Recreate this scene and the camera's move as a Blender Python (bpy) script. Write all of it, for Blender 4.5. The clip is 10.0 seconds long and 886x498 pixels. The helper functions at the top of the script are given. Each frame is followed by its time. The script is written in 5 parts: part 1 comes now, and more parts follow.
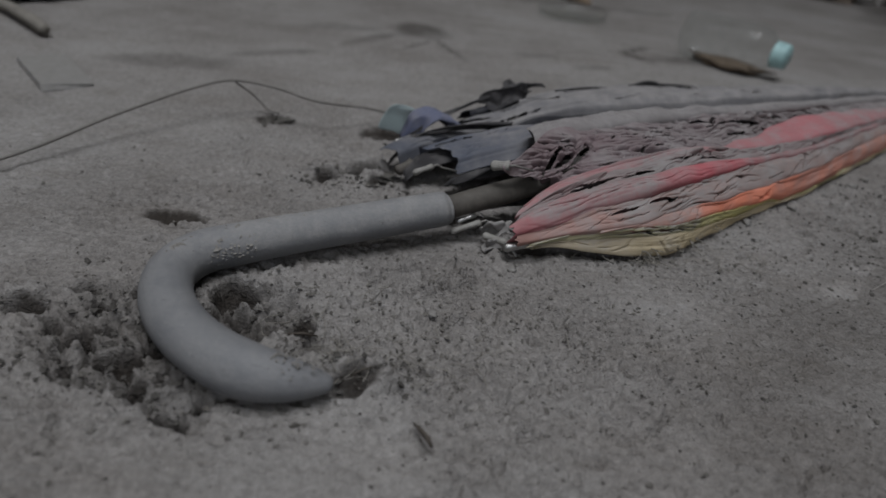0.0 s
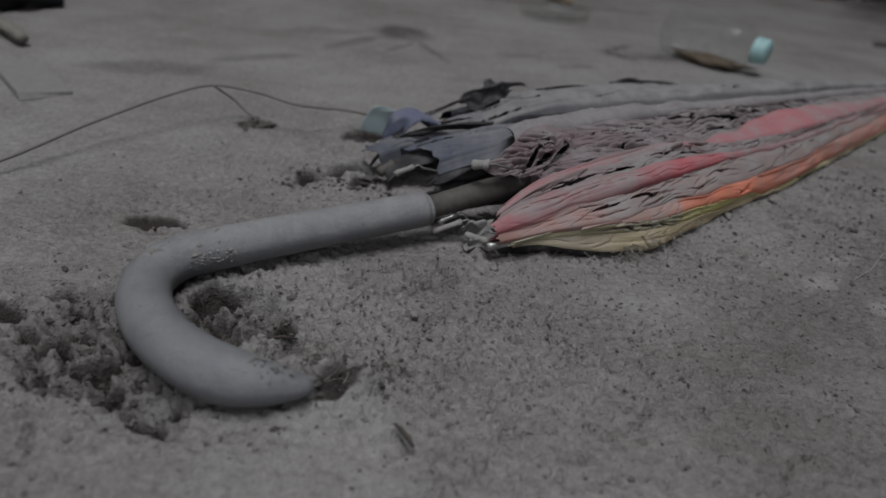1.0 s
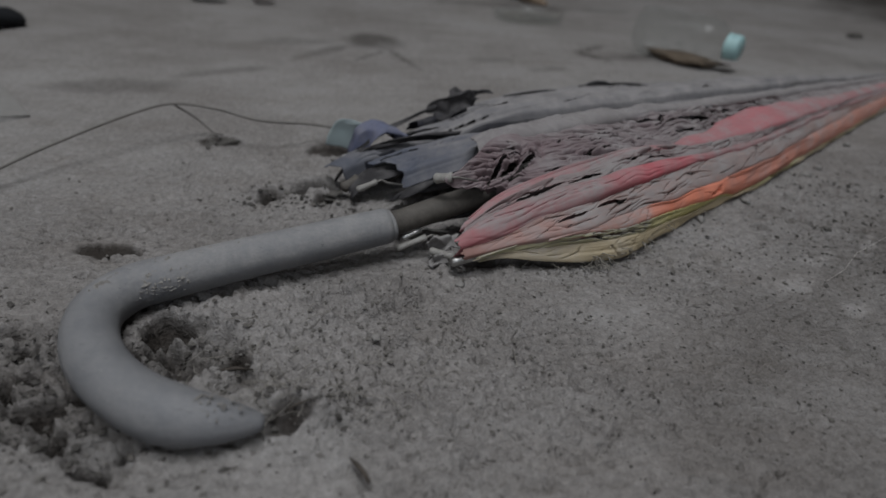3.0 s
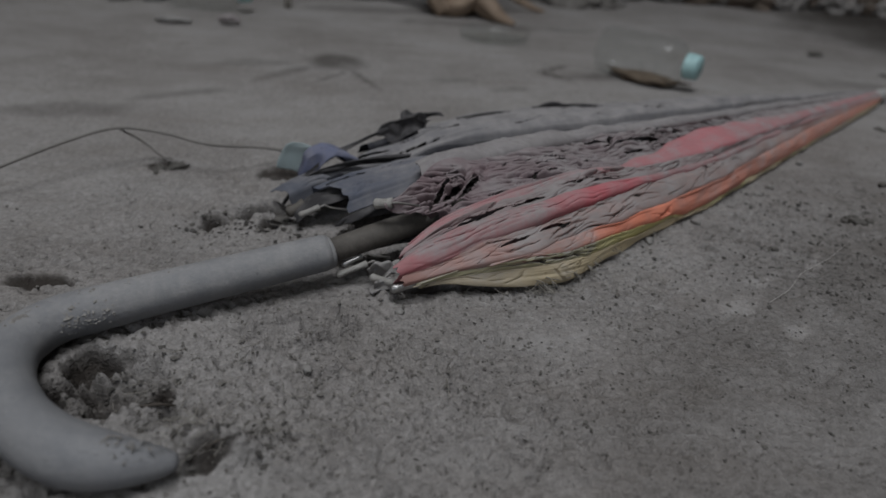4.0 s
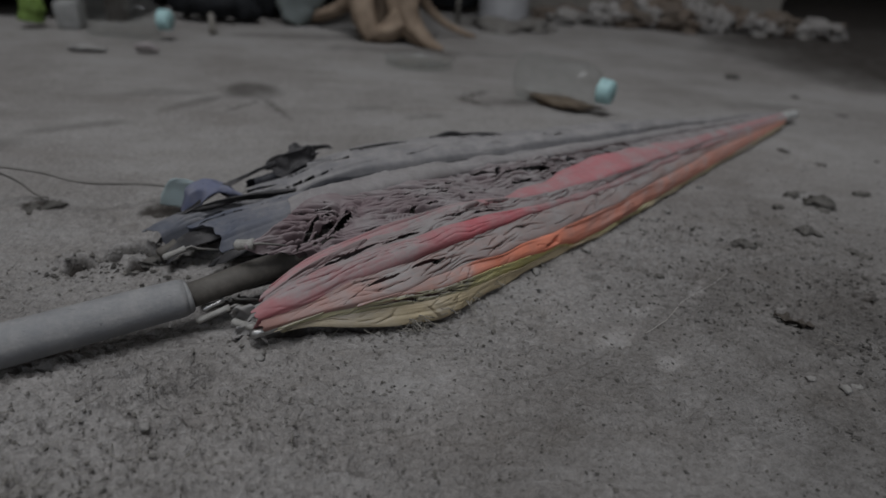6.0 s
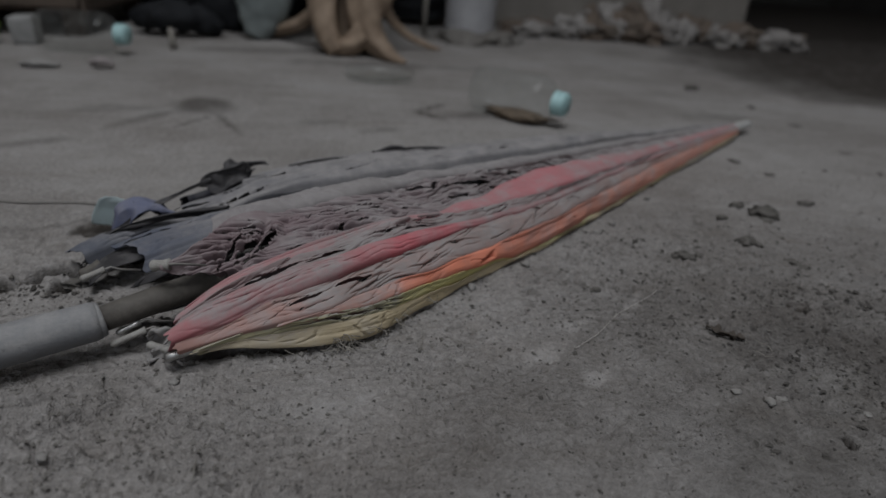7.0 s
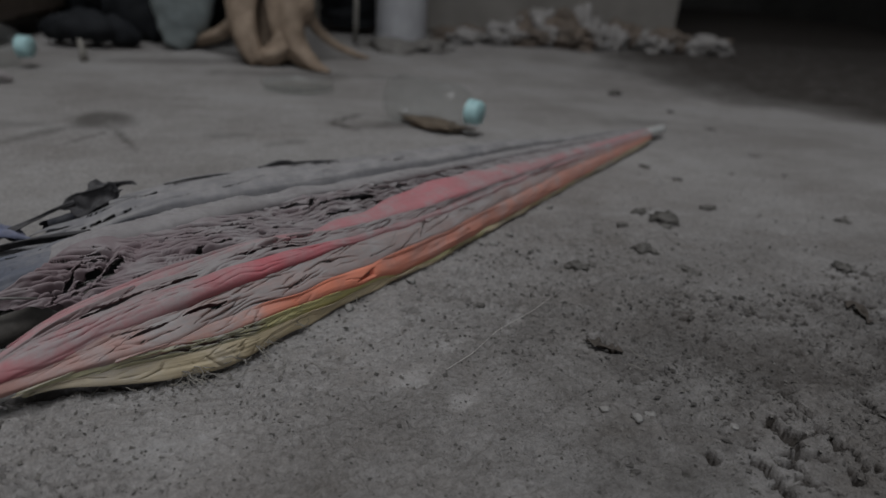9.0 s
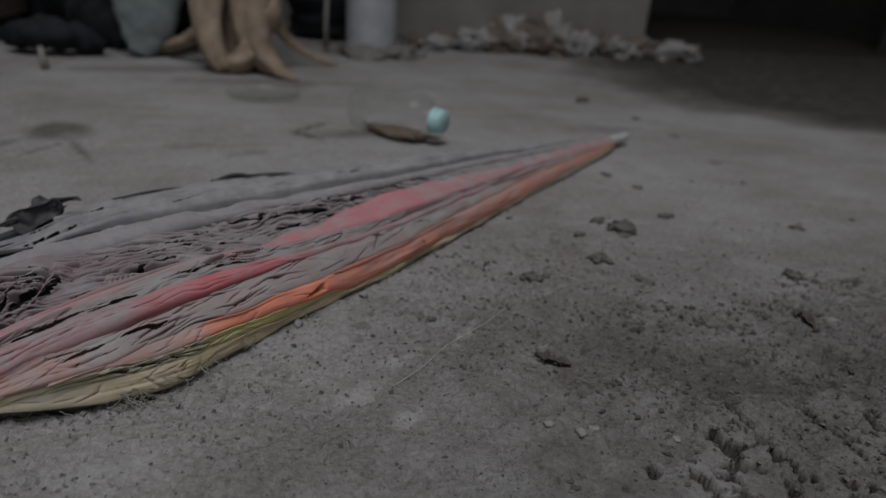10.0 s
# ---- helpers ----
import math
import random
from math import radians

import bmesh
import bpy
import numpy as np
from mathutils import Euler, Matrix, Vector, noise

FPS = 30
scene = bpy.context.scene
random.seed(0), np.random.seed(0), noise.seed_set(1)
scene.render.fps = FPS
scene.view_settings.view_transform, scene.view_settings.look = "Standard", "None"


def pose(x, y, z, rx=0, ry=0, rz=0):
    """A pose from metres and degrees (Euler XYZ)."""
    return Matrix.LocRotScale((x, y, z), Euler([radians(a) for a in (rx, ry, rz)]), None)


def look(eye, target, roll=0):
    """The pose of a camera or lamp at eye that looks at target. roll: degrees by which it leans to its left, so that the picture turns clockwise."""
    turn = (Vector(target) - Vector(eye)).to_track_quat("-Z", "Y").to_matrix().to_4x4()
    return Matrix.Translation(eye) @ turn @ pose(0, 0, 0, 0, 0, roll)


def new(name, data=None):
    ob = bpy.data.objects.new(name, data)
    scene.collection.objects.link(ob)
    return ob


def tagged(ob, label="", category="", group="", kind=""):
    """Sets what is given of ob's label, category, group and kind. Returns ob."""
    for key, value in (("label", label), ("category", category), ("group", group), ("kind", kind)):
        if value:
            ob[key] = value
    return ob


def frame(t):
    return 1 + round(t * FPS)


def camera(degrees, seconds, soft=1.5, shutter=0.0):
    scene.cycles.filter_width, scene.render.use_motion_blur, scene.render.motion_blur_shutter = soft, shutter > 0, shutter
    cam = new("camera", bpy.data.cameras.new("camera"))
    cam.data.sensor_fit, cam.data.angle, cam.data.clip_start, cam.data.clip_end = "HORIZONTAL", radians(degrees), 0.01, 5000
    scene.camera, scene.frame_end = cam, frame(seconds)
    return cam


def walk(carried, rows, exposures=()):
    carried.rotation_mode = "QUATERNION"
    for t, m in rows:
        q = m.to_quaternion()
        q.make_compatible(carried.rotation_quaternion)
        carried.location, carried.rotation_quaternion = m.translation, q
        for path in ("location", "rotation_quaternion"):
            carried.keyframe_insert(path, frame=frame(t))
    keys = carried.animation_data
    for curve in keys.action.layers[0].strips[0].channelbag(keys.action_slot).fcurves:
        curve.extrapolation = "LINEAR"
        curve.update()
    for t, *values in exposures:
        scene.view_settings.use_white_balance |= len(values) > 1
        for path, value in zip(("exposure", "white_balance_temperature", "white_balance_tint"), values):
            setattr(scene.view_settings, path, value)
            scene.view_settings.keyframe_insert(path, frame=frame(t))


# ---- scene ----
cam = camera(70.3, 10.0)
PATH = [
    (0, (0.058, 0.073, 0.163), (0.044, 1.785, -0.87), 6.6),
    (0.5, (0.063, 0.073, 0.163), (0.077, 1.79, -0.863), 6.5),
    (1, (0.063, 0.073, 0.162), (0.074, 1.791, -0.861), 5.7),
    (1.5, (0.062, 0.076, 0.166), (0.066, 1.79, -0.864), 4.9),
    (2, (0.064, 0.077, 0.166), (0.069, 1.795, -0.858), 4.9),
    (2.5, (0.067, 0.08, 0.164), (0.083, 1.798, -0.861), 4.3),
    (4, (0.096, 0.09, 0.168), (0.183, 1.837, -0.8), 4.1),
    (4.5, (0.104, 0.091, 0.17), (0.208, 1.848, -0.78), 3.9),
    (5, (0.121, 0.096, 0.17), (0.266, 1.859, -0.764), 3.8),
    (5.5, (0.131, 0.099, 0.172), (0.31, 1.864, -0.75), 4.1),
    (7, (0.169, 0.102, 0.177), (0.427, 1.884, -0.693), 4.2),
    (7.5, (0.185, 0.105, 0.178), (0.483, 1.886, -0.682), 4.3),
    (8, (0.197, 0.106, 0.181), (0.532, 1.887, -0.665), 4.5),
    (8.5, (0.206, 0.107, 0.181), (0.56, 1.883, -0.669), 4.2),
    (9, (0.217, 0.11, 0.18), (0.6, 1.882, -0.664), 4.1),
    (9.5, (0.225, 0.111, 0.182), (0.636, 1.878, -0.659), 4.1),
    (10, (0.234, 0.11, 0.186), (0.677, 1.875, -0.644), 4.3),
]
walk(cam, [(t, look(eye, target, roll)) for t, eye, target, roll in PATH], ((0, 0.06), (2.5, 0.08), (5, -0.01), (7.5, -0.06), (10, -0.04)))

cam.data.dof.use_dof = True
cam.data.dof.focus_distance = 0.285
cam.data.dof.aperture_fstop = 6.5

# ---- world and light ----
world = bpy.data.worlds.new("overcast")
scene.world = world
world.use_nodes = True
wn = world.node_tree.nodes
sky = wn.new("ShaderNodeTexSky")
sky.sky_type = "NISHITA"
sky.sun_disc = False
sky.sun_elevation, sky.sun_rotation = radians(50), radians(250)
wn["Background"].inputs["Strength"].default_value = 0.08
world.node_tree.links.new(sky.outputs["Color"], wn["Background"].inputs["Color"])

ROOM_L, ROOM_R, ROOM_N, ROOM_S, ROOM_H = -1.6, 2.6, 1.85, -2.0, 2.7


def area_lamp(name, place, target, wide, high, watts, colour):
    lamp = bpy.data.lights.new(name, "AREA")
    lamp.shape, lamp.size, lamp.size_y, lamp.energy, lamp.color = "RECTANGLE", wide, high, watts, colour
    ob = new(name, lamp)
    ob.matrix_world = look(place, target)
    return ob


# added lamps in unseen openings: a fill behind the camera, a key overhead
area_lamp("front_fill", (0.10, ROOM_S - 0.05, 1.45), (0.10, 0.4, 0.3), 1.4, 1.3, 7.0, (0.94, 0.97, 1.0))
area_lamp("overhead_key", (0.10, -0.25, ROOM_H + 0.05), (0.10, -0.25, 0.0), 1.4, 1.4, 52.0, (0.944, 0.968, 0.997))


# ---- materials ----
def material(name):
    mat = bpy.data.materials.new(name)
    mat.use_nodes = True
    return mat, mat.node_tree.nodes, mat.node_tree.links, mat.node_tree.nodes["Principled BSDF"]


def noise_node(nodes, links, vector, scale, detail=5.0, rough=0.6):
    n = nodes.new("ShaderNodeTexNoise")
    n.inputs["Scale"].default_value, n.inputs["Detail"].default_value, n.inputs["Roughness"].default_value = scale, detail, rough
    links.new(vector, n.inputs["Vector"])
    return n.outputs["Fac"]


def ramp(nodes, links, value, stops):
    n = nodes.new("ShaderNodeValToRGB")
    el = n.color_ramp.elements
    while len(el) < len(stops):
        el.new(0.5)
    for e, (pos, col) in zip(el, stops):
        e.position = pos
        e.color = (col, col, col, 1) if isinstance(col, (int, float)) else (*col, 1)
    links.new(value, n.inputs["Fac"])
    return n.outputs["Color"]


def blend(nodes, links, factor, a, b, mode="MIX"):
    n = nodes.new("ShaderNodeMix")
    n.data_type, n.blend_type = "RGBA", mode
    for socket, value in ((n.inputs["Factor"], factor), (n.inputs[6], a), (n.inputs[7], b)):
        if isinstance(value, tuple):
            socket.default_value = (*value, 1)
        elif isinstance(value, (int, float)):
            socket.default_value = value
        else:
            links.new(value, socket)
    return n.outputs[2]


def sums(nodes, links, op, a, b):
    n = nodes.new("ShaderNodeMath")
    n.operation = op
    for socket, value in ((n.inputs[0], a), (n.inputs[1], b)):
        if isinstance(value, (int, float)):
            socket.default_value = value
        else:
            links.new(value, socket)
    return n.outputs[0]


def bump(nodes, links, bsdf, height, strength, distance):
    n = nodes.new("ShaderNodeBump")
    n.inputs["Strength"].default_value, n.inputs["Distance"].default_value = strength, distance
    links.new(height, n.inputs["Height"])
    links.new(n.outputs["Normal"], bsdf.inputs["Normal"])


DUST = (0.215, 0.205, 0.192)


def surface(name, colour, other, scale, rough=0.9, metal=0.0, dust=0.0, grain=60.0, relief=0.3, depth=0.002):
    """A solid with two-scale colour variation, fine relief and a share of dust on what faces up."""
    mat, nodes, links, bsdf = material(name)
    at = nodes.new("ShaderNodeTexCoord").outputs["Object"]
    big = noise_node(nodes, links, at, scale)
    fine = noise_node(nodes, links, at, scale * grain / 10)
    col = blend(nodes, links, ramp(nodes, links, big, [(0.3, 0.0), (0.7, 1.0)]), colour, other)
    col = blend(nodes, links, 0.5, col, ramp(nodes, links, fine, [(0.25, 0.25), (0.75, 0.85)]), "SOFT_LIGHT")
    if dust:
        up = nodes.new("ShaderNodeSeparateXYZ")
        links.new(nodes.new("ShaderNodeNewGeometry").outputs["Normal"], up.inputs[0])
        f = sums(nodes, links, "MULTIPLY", ramp(nodes, links, up.outputs["Z"], [(0.1, 0.35), (0.8, 1.0)]), ramp(nodes, links, big, [(0.25, dust), (0.8, dust * 0.6)]))
        col = blend(nodes, links, f, col, DUST)
    links.new(col, bsdf.inputs["Base Color"])
    bsdf.inputs["Roughness"].default_value, bsdf.inputs["Metallic"].default_value = rough, metal
    bump(nodes, links, bsdf, fine, relief, depth)
    bsdf.inputs["Specular IOR Level"].default_value = 0.5 if metal > 0.5 else 0.2
    return mat


def soil_material():
    mat, nodes, links, bsdf = material("dusty_soil")
    at = nodes.new("ShaderNodeTexCoord").outputs["Object"]
    wide = noise_node(nodes, links, at, 6.0, 6, 0.6)
    mid = noise_node(nodes, links, at, 34.0, 7, 0.7)
    fine = noise_node(nodes, links, at, 340.0, 3, 0.6)
    grit = noise_node(nodes, links, at, 1100.0, 2, 0.7)
    col = blend(nodes, links, ramp(nodes, links, wide, [(0.36, 0.0), (0.64, 1.0)]), (0.200, 0.186, 0.176), (0.276, 0.264, 0.255))
    col = blend(nodes, links, ramp(nodes, links, mid, [(0.56, 0.0), (0.72, 0.5)]), col, (0.154, 0.138, 0.122))
    col = blend(nodes, links, ramp(nodes, links, mid, [(0.28, 0.5), (0.42, 0.0)]), col, (0.336, 0.325, 0.316))
    # darker soil, and the shade of pits painted near-black into the colour
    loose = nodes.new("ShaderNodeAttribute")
    loose.attribute_name = "soil_tone_shade"
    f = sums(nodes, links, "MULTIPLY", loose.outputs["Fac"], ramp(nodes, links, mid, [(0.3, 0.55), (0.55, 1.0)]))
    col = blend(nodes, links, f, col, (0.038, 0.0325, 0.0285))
    col = blend(nodes, links, 0.35, col, ramp(nodes, links, fine, [(0.32, 0.15), (0.68, 0.85)]), "SOFT_LIGHT")
    bsdf.inputs["Roughness"].default_value = 0.97
    bsdf.inputs["Specular IOR Level"].default_value = 0.15
    patch = ramp(nodes, links, noise_node(nodes, links, at, 18.0, 6, 0.7), [(0.38, 0.35), (0.60, 1.0)])
    depth = nodes.new("ShaderNodeSeparateXYZ")
    links.new(at, depth.inputs[0])
    # towards the back wall the dust lies finer
    patch = sums(nodes, links, "MULTIPLY", patch, ramp(nodes, links, depth.outputs["Y"], [(0.36, 1.0), (0.62, 0.12)]))
    smear = nodes.new("ShaderNodeMapping")
    smear.inputs["Rotation"].default_value, smear.inputs["Scale"].default_value = (0, 0, 0.75), (9.0, 42.0, 9.0)
    links.new(at, smear.inputs["Vector"])
    swept = noise_node(nodes, links, smear.outputs["Vector"], 1.0, 5, 0.65)
    col = blend(nodes, links, ramp(nodes, links, swept, [(0.52, 0.0), (0.72, 0.45)]), col, (0.304, 0.294, 0.286))
    col = blend(nodes, links, ramp(nodes, links, swept, [(0.28, 0.4), (0.45, 0.0)]), col, (0.170, 0.15, 0.135))
    col = blend(nodes, links, 0.25, col, ramp(nodes, links, grit, [(0.32, 0.15), (0.68, 0.85)]), "SOFT_LIGHT")
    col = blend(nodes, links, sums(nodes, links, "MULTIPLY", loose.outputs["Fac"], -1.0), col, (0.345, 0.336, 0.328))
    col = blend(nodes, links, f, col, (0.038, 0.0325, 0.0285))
    links.new(col, bsdf.inputs["Base Color"])
    warp = nodes.new("ShaderNodeVectorMath")
    warp.operation = "MULTIPLY_ADD"
    shift = nodes.new("ShaderNodeTexNoise")
    shift.inputs["Scale"].default_value = 260.0
    links.new(at, shift.inputs["Vector"])
    links.new(shift.outputs["Color"], warp.inputs[0])
    warp.inputs[1].default_value = (0.004, 0.004, 0.004)
    links.new(at, warp.inputs[2])
    lumps = None
    for scale, weight in ((430.0, 1.0), (1050.0, 0.6)):
        cell = nodes.new("ShaderNodeTexVoronoi")
        cell.inputs["Scale"].default_value = scale
        links.new(warp.outputs[0], cell.inputs["Vector"])
        one = sums(nodes, links, "MULTIPLY", ramp(nodes, links, cell.outputs["Distance"], [(0.05, 1.0), (0.6, 0.0)]), weight)
        lumps = one if lumps is None else sums(nodes, links, "ADD", lumps, one)
    relief = sums(nodes, links, "MULTIPLY", sums(nodes, links, "ADD", sums(nodes, links, "MULTIPLY", fine, 0.6), sums(nodes, links, "ADD", sums(nodes, links, "MULTIPLY", grit, 0.34), sums(nodes, links, "MULTIPLY", lumps, 0.12))), patch)
    bump(nodes, links, bsdf, relief, 1.0, 0.0030)
    return mat


def cloth_material(name, colour, clear, dust=0.97):
    """Dusty polyester; clear lists (metres from the rim, dust left there) along the gore."""
    mat, nodes, links, bsdf = material(name)
    uv = nodes.new("ShaderNodeUVMap").outputs["UV"]
    split = nodes.new("ShaderNodeSeparateXYZ")
    links.new(uv, split.inputs[0])
    stretch = nodes.new("ShaderNodeMapping")
    stretch.inputs["Scale"].default_value = (18.0, 75.0, 1.0)
    links.new(uv, stretch.inputs["Vector"])
    streak = noise_node(nodes, links, stretch.outputs["Vector"], 1.0, 5, 0.65)
    at = nodes.new("ShaderNodeTexCoord").outputs["Object"]
    speck = noise_node(nodes, links, at, 260.0, 5, 0.7)
    blot = noise_node(nodes, links, at, 60.0, 5, 0.65)
    # the bounds of the rubbed stretches waver
    shift = sums(nodes, links, "MULTIPLY", sums(nodes, links, "SUBTRACT", streak, 0.5), 0.05)
    place = sums(nodes, links, "ADD", split.outputs["X"], shift)
    along = ramp(nodes, links, sums(nodes, links, "DIVIDE", place, 0.7), [(max(0.0, min(1.0, s / 0.7)), d) for s, d in clear])
    up = nodes.new("ShaderNodeSeparateXYZ")
    links.new(nodes.new("ShaderNodeNewGeometry").outputs["Normal"], up.inputs[0])
    lie = ramp(nodes, links, up.outputs["Z"], [(0.0, 0.80), (0.7, 1.0)])
    along = sums(nodes, links, "ADD", along, ramp(nodes, links, blot, [(0.45, 0.0), (0.70, 0.25)]))
    f = sums(nodes, links, "MULTIPLY", sums(nodes, links, "MINIMUM", along, 1.0), lie)
    f = sums(nodes, links, "MULTIPLY", f, ramp(nodes, links, streak, [(0.30, 0.84), (0.55, 1.0)]))
    f = sums(nodes, links, "MULTIPLY", f, ramp(nodes, links, speck, [(0.30, 0.86), (0.55, dust)]))
    tone = blend(nodes, links, ramp(nodes, links, streak, [(0.3, 0.0), (0.7, 0.5)]), colour, tuple(c * 0.75 for c in colour))
    soil = blend(nodes, links, ramp(nodes, links, blot, [(0.35, 0.0), (0.65, 1.0)]), (0.235, 0.222, 0.216), (0.285, 0.272, 0.268))
    col = blend(nodes, links, f, tone, soil)
    links.new(col, bsdf.inputs["Base Color"])
    bsdf.inputs["Roughness"].default_value = 0.95
    bsdf.inputs["Specular IOR Level"].default_value = 0.1
    bump(nodes, links, bsdf, sums(nodes, links, "ADD", sums(nodes, links, "MULTIPLY", speck, 0.5), streak), 0.35, 0.0009)
    return mat


def handle_material():
    """Slate-grey plastic under a coat of dust, rubbed bare in patches and scratches."""
    mat, nodes, links, bsdf = material("dusty_grey_plastic")
    at = nodes.new("ShaderNodeTexCoord").outputs["Object"]
    blot = noise_node(nodes, links, at, 70.0, 8, 0.75)
    speck = noise_node(nodes, links, at, 520.0, 4, 0.7)
    line = nodes.new("ShaderNodeMapping")
    line.inputs["Rotation"].default_value, line.inputs["Scale"].default_value = (0, 0, -0.45), (60.0, 900.0, 900.0)
    links.new(at, line.inputs["Vector"])
    scratch = noise_node(nodes, links, line.outputs["Vector"], 1.0, 2, 0.5)
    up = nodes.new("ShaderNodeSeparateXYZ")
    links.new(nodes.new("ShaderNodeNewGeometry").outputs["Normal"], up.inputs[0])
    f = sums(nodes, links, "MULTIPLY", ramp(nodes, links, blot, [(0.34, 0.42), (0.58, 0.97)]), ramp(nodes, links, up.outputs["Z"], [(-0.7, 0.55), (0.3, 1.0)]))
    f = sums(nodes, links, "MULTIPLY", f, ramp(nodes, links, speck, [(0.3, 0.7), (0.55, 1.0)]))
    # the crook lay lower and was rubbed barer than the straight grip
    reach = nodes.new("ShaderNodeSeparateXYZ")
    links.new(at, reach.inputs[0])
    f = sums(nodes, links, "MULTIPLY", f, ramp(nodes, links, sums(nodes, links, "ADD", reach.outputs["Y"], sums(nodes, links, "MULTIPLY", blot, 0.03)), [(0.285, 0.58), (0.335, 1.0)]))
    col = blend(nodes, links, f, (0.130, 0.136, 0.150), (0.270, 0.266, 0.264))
    col = blend(nodes, links, ramp(nodes, links, speck, [(0.64, 0.0), (0.70, 0.6)]), col, (0.30, 0.295, 0.285))
    col = blend(nodes, links, ramp(nodes, links, scratch, [(0.70, 0.0), (0.74, 0.5)]), col, (0.07, 0.072, 0.078))
    links.new(col, bsdf.inputs["Base Color"])
    links.new(ramp(nodes, links, f, [(0.2, 0.5), (0.8, 0.9)]), bsdf.inputs["Roughness"])
    bump(nodes, links, bsdf, sums(nodes, links, "ADD", f, speck), 0.35, 0.0007)
    return mat


def clear_plastic():
    """Thin scuffed plastic: light passes straight, the sheen grows at grazing angles."""
    mat, nodes, links, bsdf = material("scuffed_clear_plastic")
    nodes.remove(bsdf)
    clear, gloss, milk = nodes.new("ShaderNodeBsdfTransparent"), nodes.new("ShaderNodeBsdfGlossy"), nodes.new("ShaderNodeBsdfDiffuse")
    clear.inputs["Color"].default_value = (0.955, 0.965, 0.96, 1)
    gloss.inputs["Roughness"].default_value = 0.16
    milk.inputs["Color"].default_value = (0.35, 0.35, 0.34, 1)
    at = nodes.new("ShaderNodeTexCoord").outputs["Object"]
    scuff = ramp(nodes, links, noise_node(nodes, links, at, 70.0, 4), [(0.42, 0.03), (0.8, 0.16)])
    fres = nodes.new("ShaderNodeLayerWeight")
    fres.inputs["Blend"].default_value = 0.22
    one, two = nodes.new("ShaderNodeMixShader"), nodes.new("ShaderNodeMixShader")
    links.new(scuff, one.inputs[0])
    links.new(clear.outputs[0], one.inputs[1])
    links.new(milk.outputs[0], one.inputs[2])
    links.new(sums(nodes, links, "MULTIPLY", fres.outputs["Facing"], 0.22), two.inputs[0])
    links.new(one.outputs[0], two.inputs[1])
    links.new(gloss.outputs[0], two.inputs[2])
    links.new(two.outputs[0], nodes["Material Output"].inputs["Surface"])
    return mat


M_SOIL = soil_material()
M_CRUMB = surface("dry_soil_crumbs", (0.19, 0.18, 0.168), (0.10, 0.092, 0.083), 60.0, relief=0.5)
M_CAKE = surface("caked_pale_soil", (0.27, 0.258, 0.242), (0.20, 0.19, 0.178), 60.0, relief=0.5)
M_DARKCRUMB = surface("dark_soil_crumbs", (0.090, 0.085, 0.079), (0.052, 0.048, 0.044), 60.0, relief=0.5)
M_HANDLE = handle_material()
M_SHAFT = surface("brown_shaft", (0.050, 0.044, 0.038), (0.095, 0.085, 0.075), 60.0, rough=0.7, dust=0.25, relief=0.25, depth=0.0006)
M_STEEL = surface("tarnished_steel", (0.26, 0.25, 0.24), (0.16, 0.15, 0.14), 200.0, rough=0.7, metal=0.2, dust=0.8, relief=0.1)
M_BRIGHT = surface("bare_steel", (0.5, 0.5, 0.49), (0.3, 0.29, 0.28), 200.0, rough=0.42, metal=0.9, relief=0.1)
M_TIP = surface("dirty_white_plastic", (0.36, 0.35, 0.33), (0.22, 0.21, 0.195), 150.0, rough=0.6, dust=0.3, relief=0.2)
M_WIRE = surface("dark_cord", (0.125, 0.117, 0.108), (0.17, 0.16, 0.15), 70.0, rough=0.8, dust=0.6, relief=0.2)
M_CLOD = surface("dark_soil_clod", (0.095, 0.088, 0.080), (0.05, 0.046, 0.041), 120.0, dust=0.35, relief=0.6)
M_STRAW = surface("pale_straw", (0.25, 0.235, 0.21), (0.18, 0.168, 0.15), 90.0)
M_FIBRE = surface("pale_root_fibre", (0.46, 0.44, 0.41), (0.34, 0.32, 0.30), 90.0)
M_BARK = surface("dark_twig", (0.050, 0.043, 0.037), (0.085, 0.073, 0.063), 120.0)
M_STONE = surface("grey_pebble", (0.20, 0.192, 0.182), (0.28, 0.27, 0.26), 60.0, dust=0.5)
M_ROOT = surface("tan_root_wood", (0.31, 0.238, 0.178), (0.17, 0.125, 0.09), 20.0, rough=0.7, grain=30.0, relief=0.4, depth=0.005)
M_PIPE = surface("grey_white_pvc", (0.36, 0.36, 0.375), (0.29, 0.29, 0.30), 5.0, rough=0.5, dust=0.2, grain=50.0, relief=0.1)
M_WALL = surface("stained_plaster", (0.25, 0.232, 0.21), (0.15, 0.138, 0.125), 1.6, grain=80.0, relief=0.4, depth=0.006)
# near-black plaster: the shade of the unlit walls put into their colour
M_SHADEWALL = surface("shade_plaster", (0.06, 0.057, 0.053), (0.035, 0.033, 0.031), 1.6, grain=80.0, relief=0.4, depth=0.006)
M_CEIL = surface("grey_ceiling_board", (0.25, 0.245, 0.235), (0.18, 0.175, 0.165), 1.2)
M_SACK = surface("grey_green_sack", (0.21, 0.235, 0.23), (0.14, 0.16, 0.16), 9.0, rough=0.75, relief=0.3)
# black plastic; on the backdrop and the pipe filler it stands in for darkness
M_BLACKSACK_SHADE = surface("black_plastic_shade", (0.009, 0.010, 0.012), (0.02, 0.021, 0.023), 9.0, rough=0.85, relief=0.2)
M_PLANK = surface("brown_plank", (0.10, 0.075, 0.058), (0.06, 0.046, 0.036), 8.0, rough=0.75, dust=0.25)
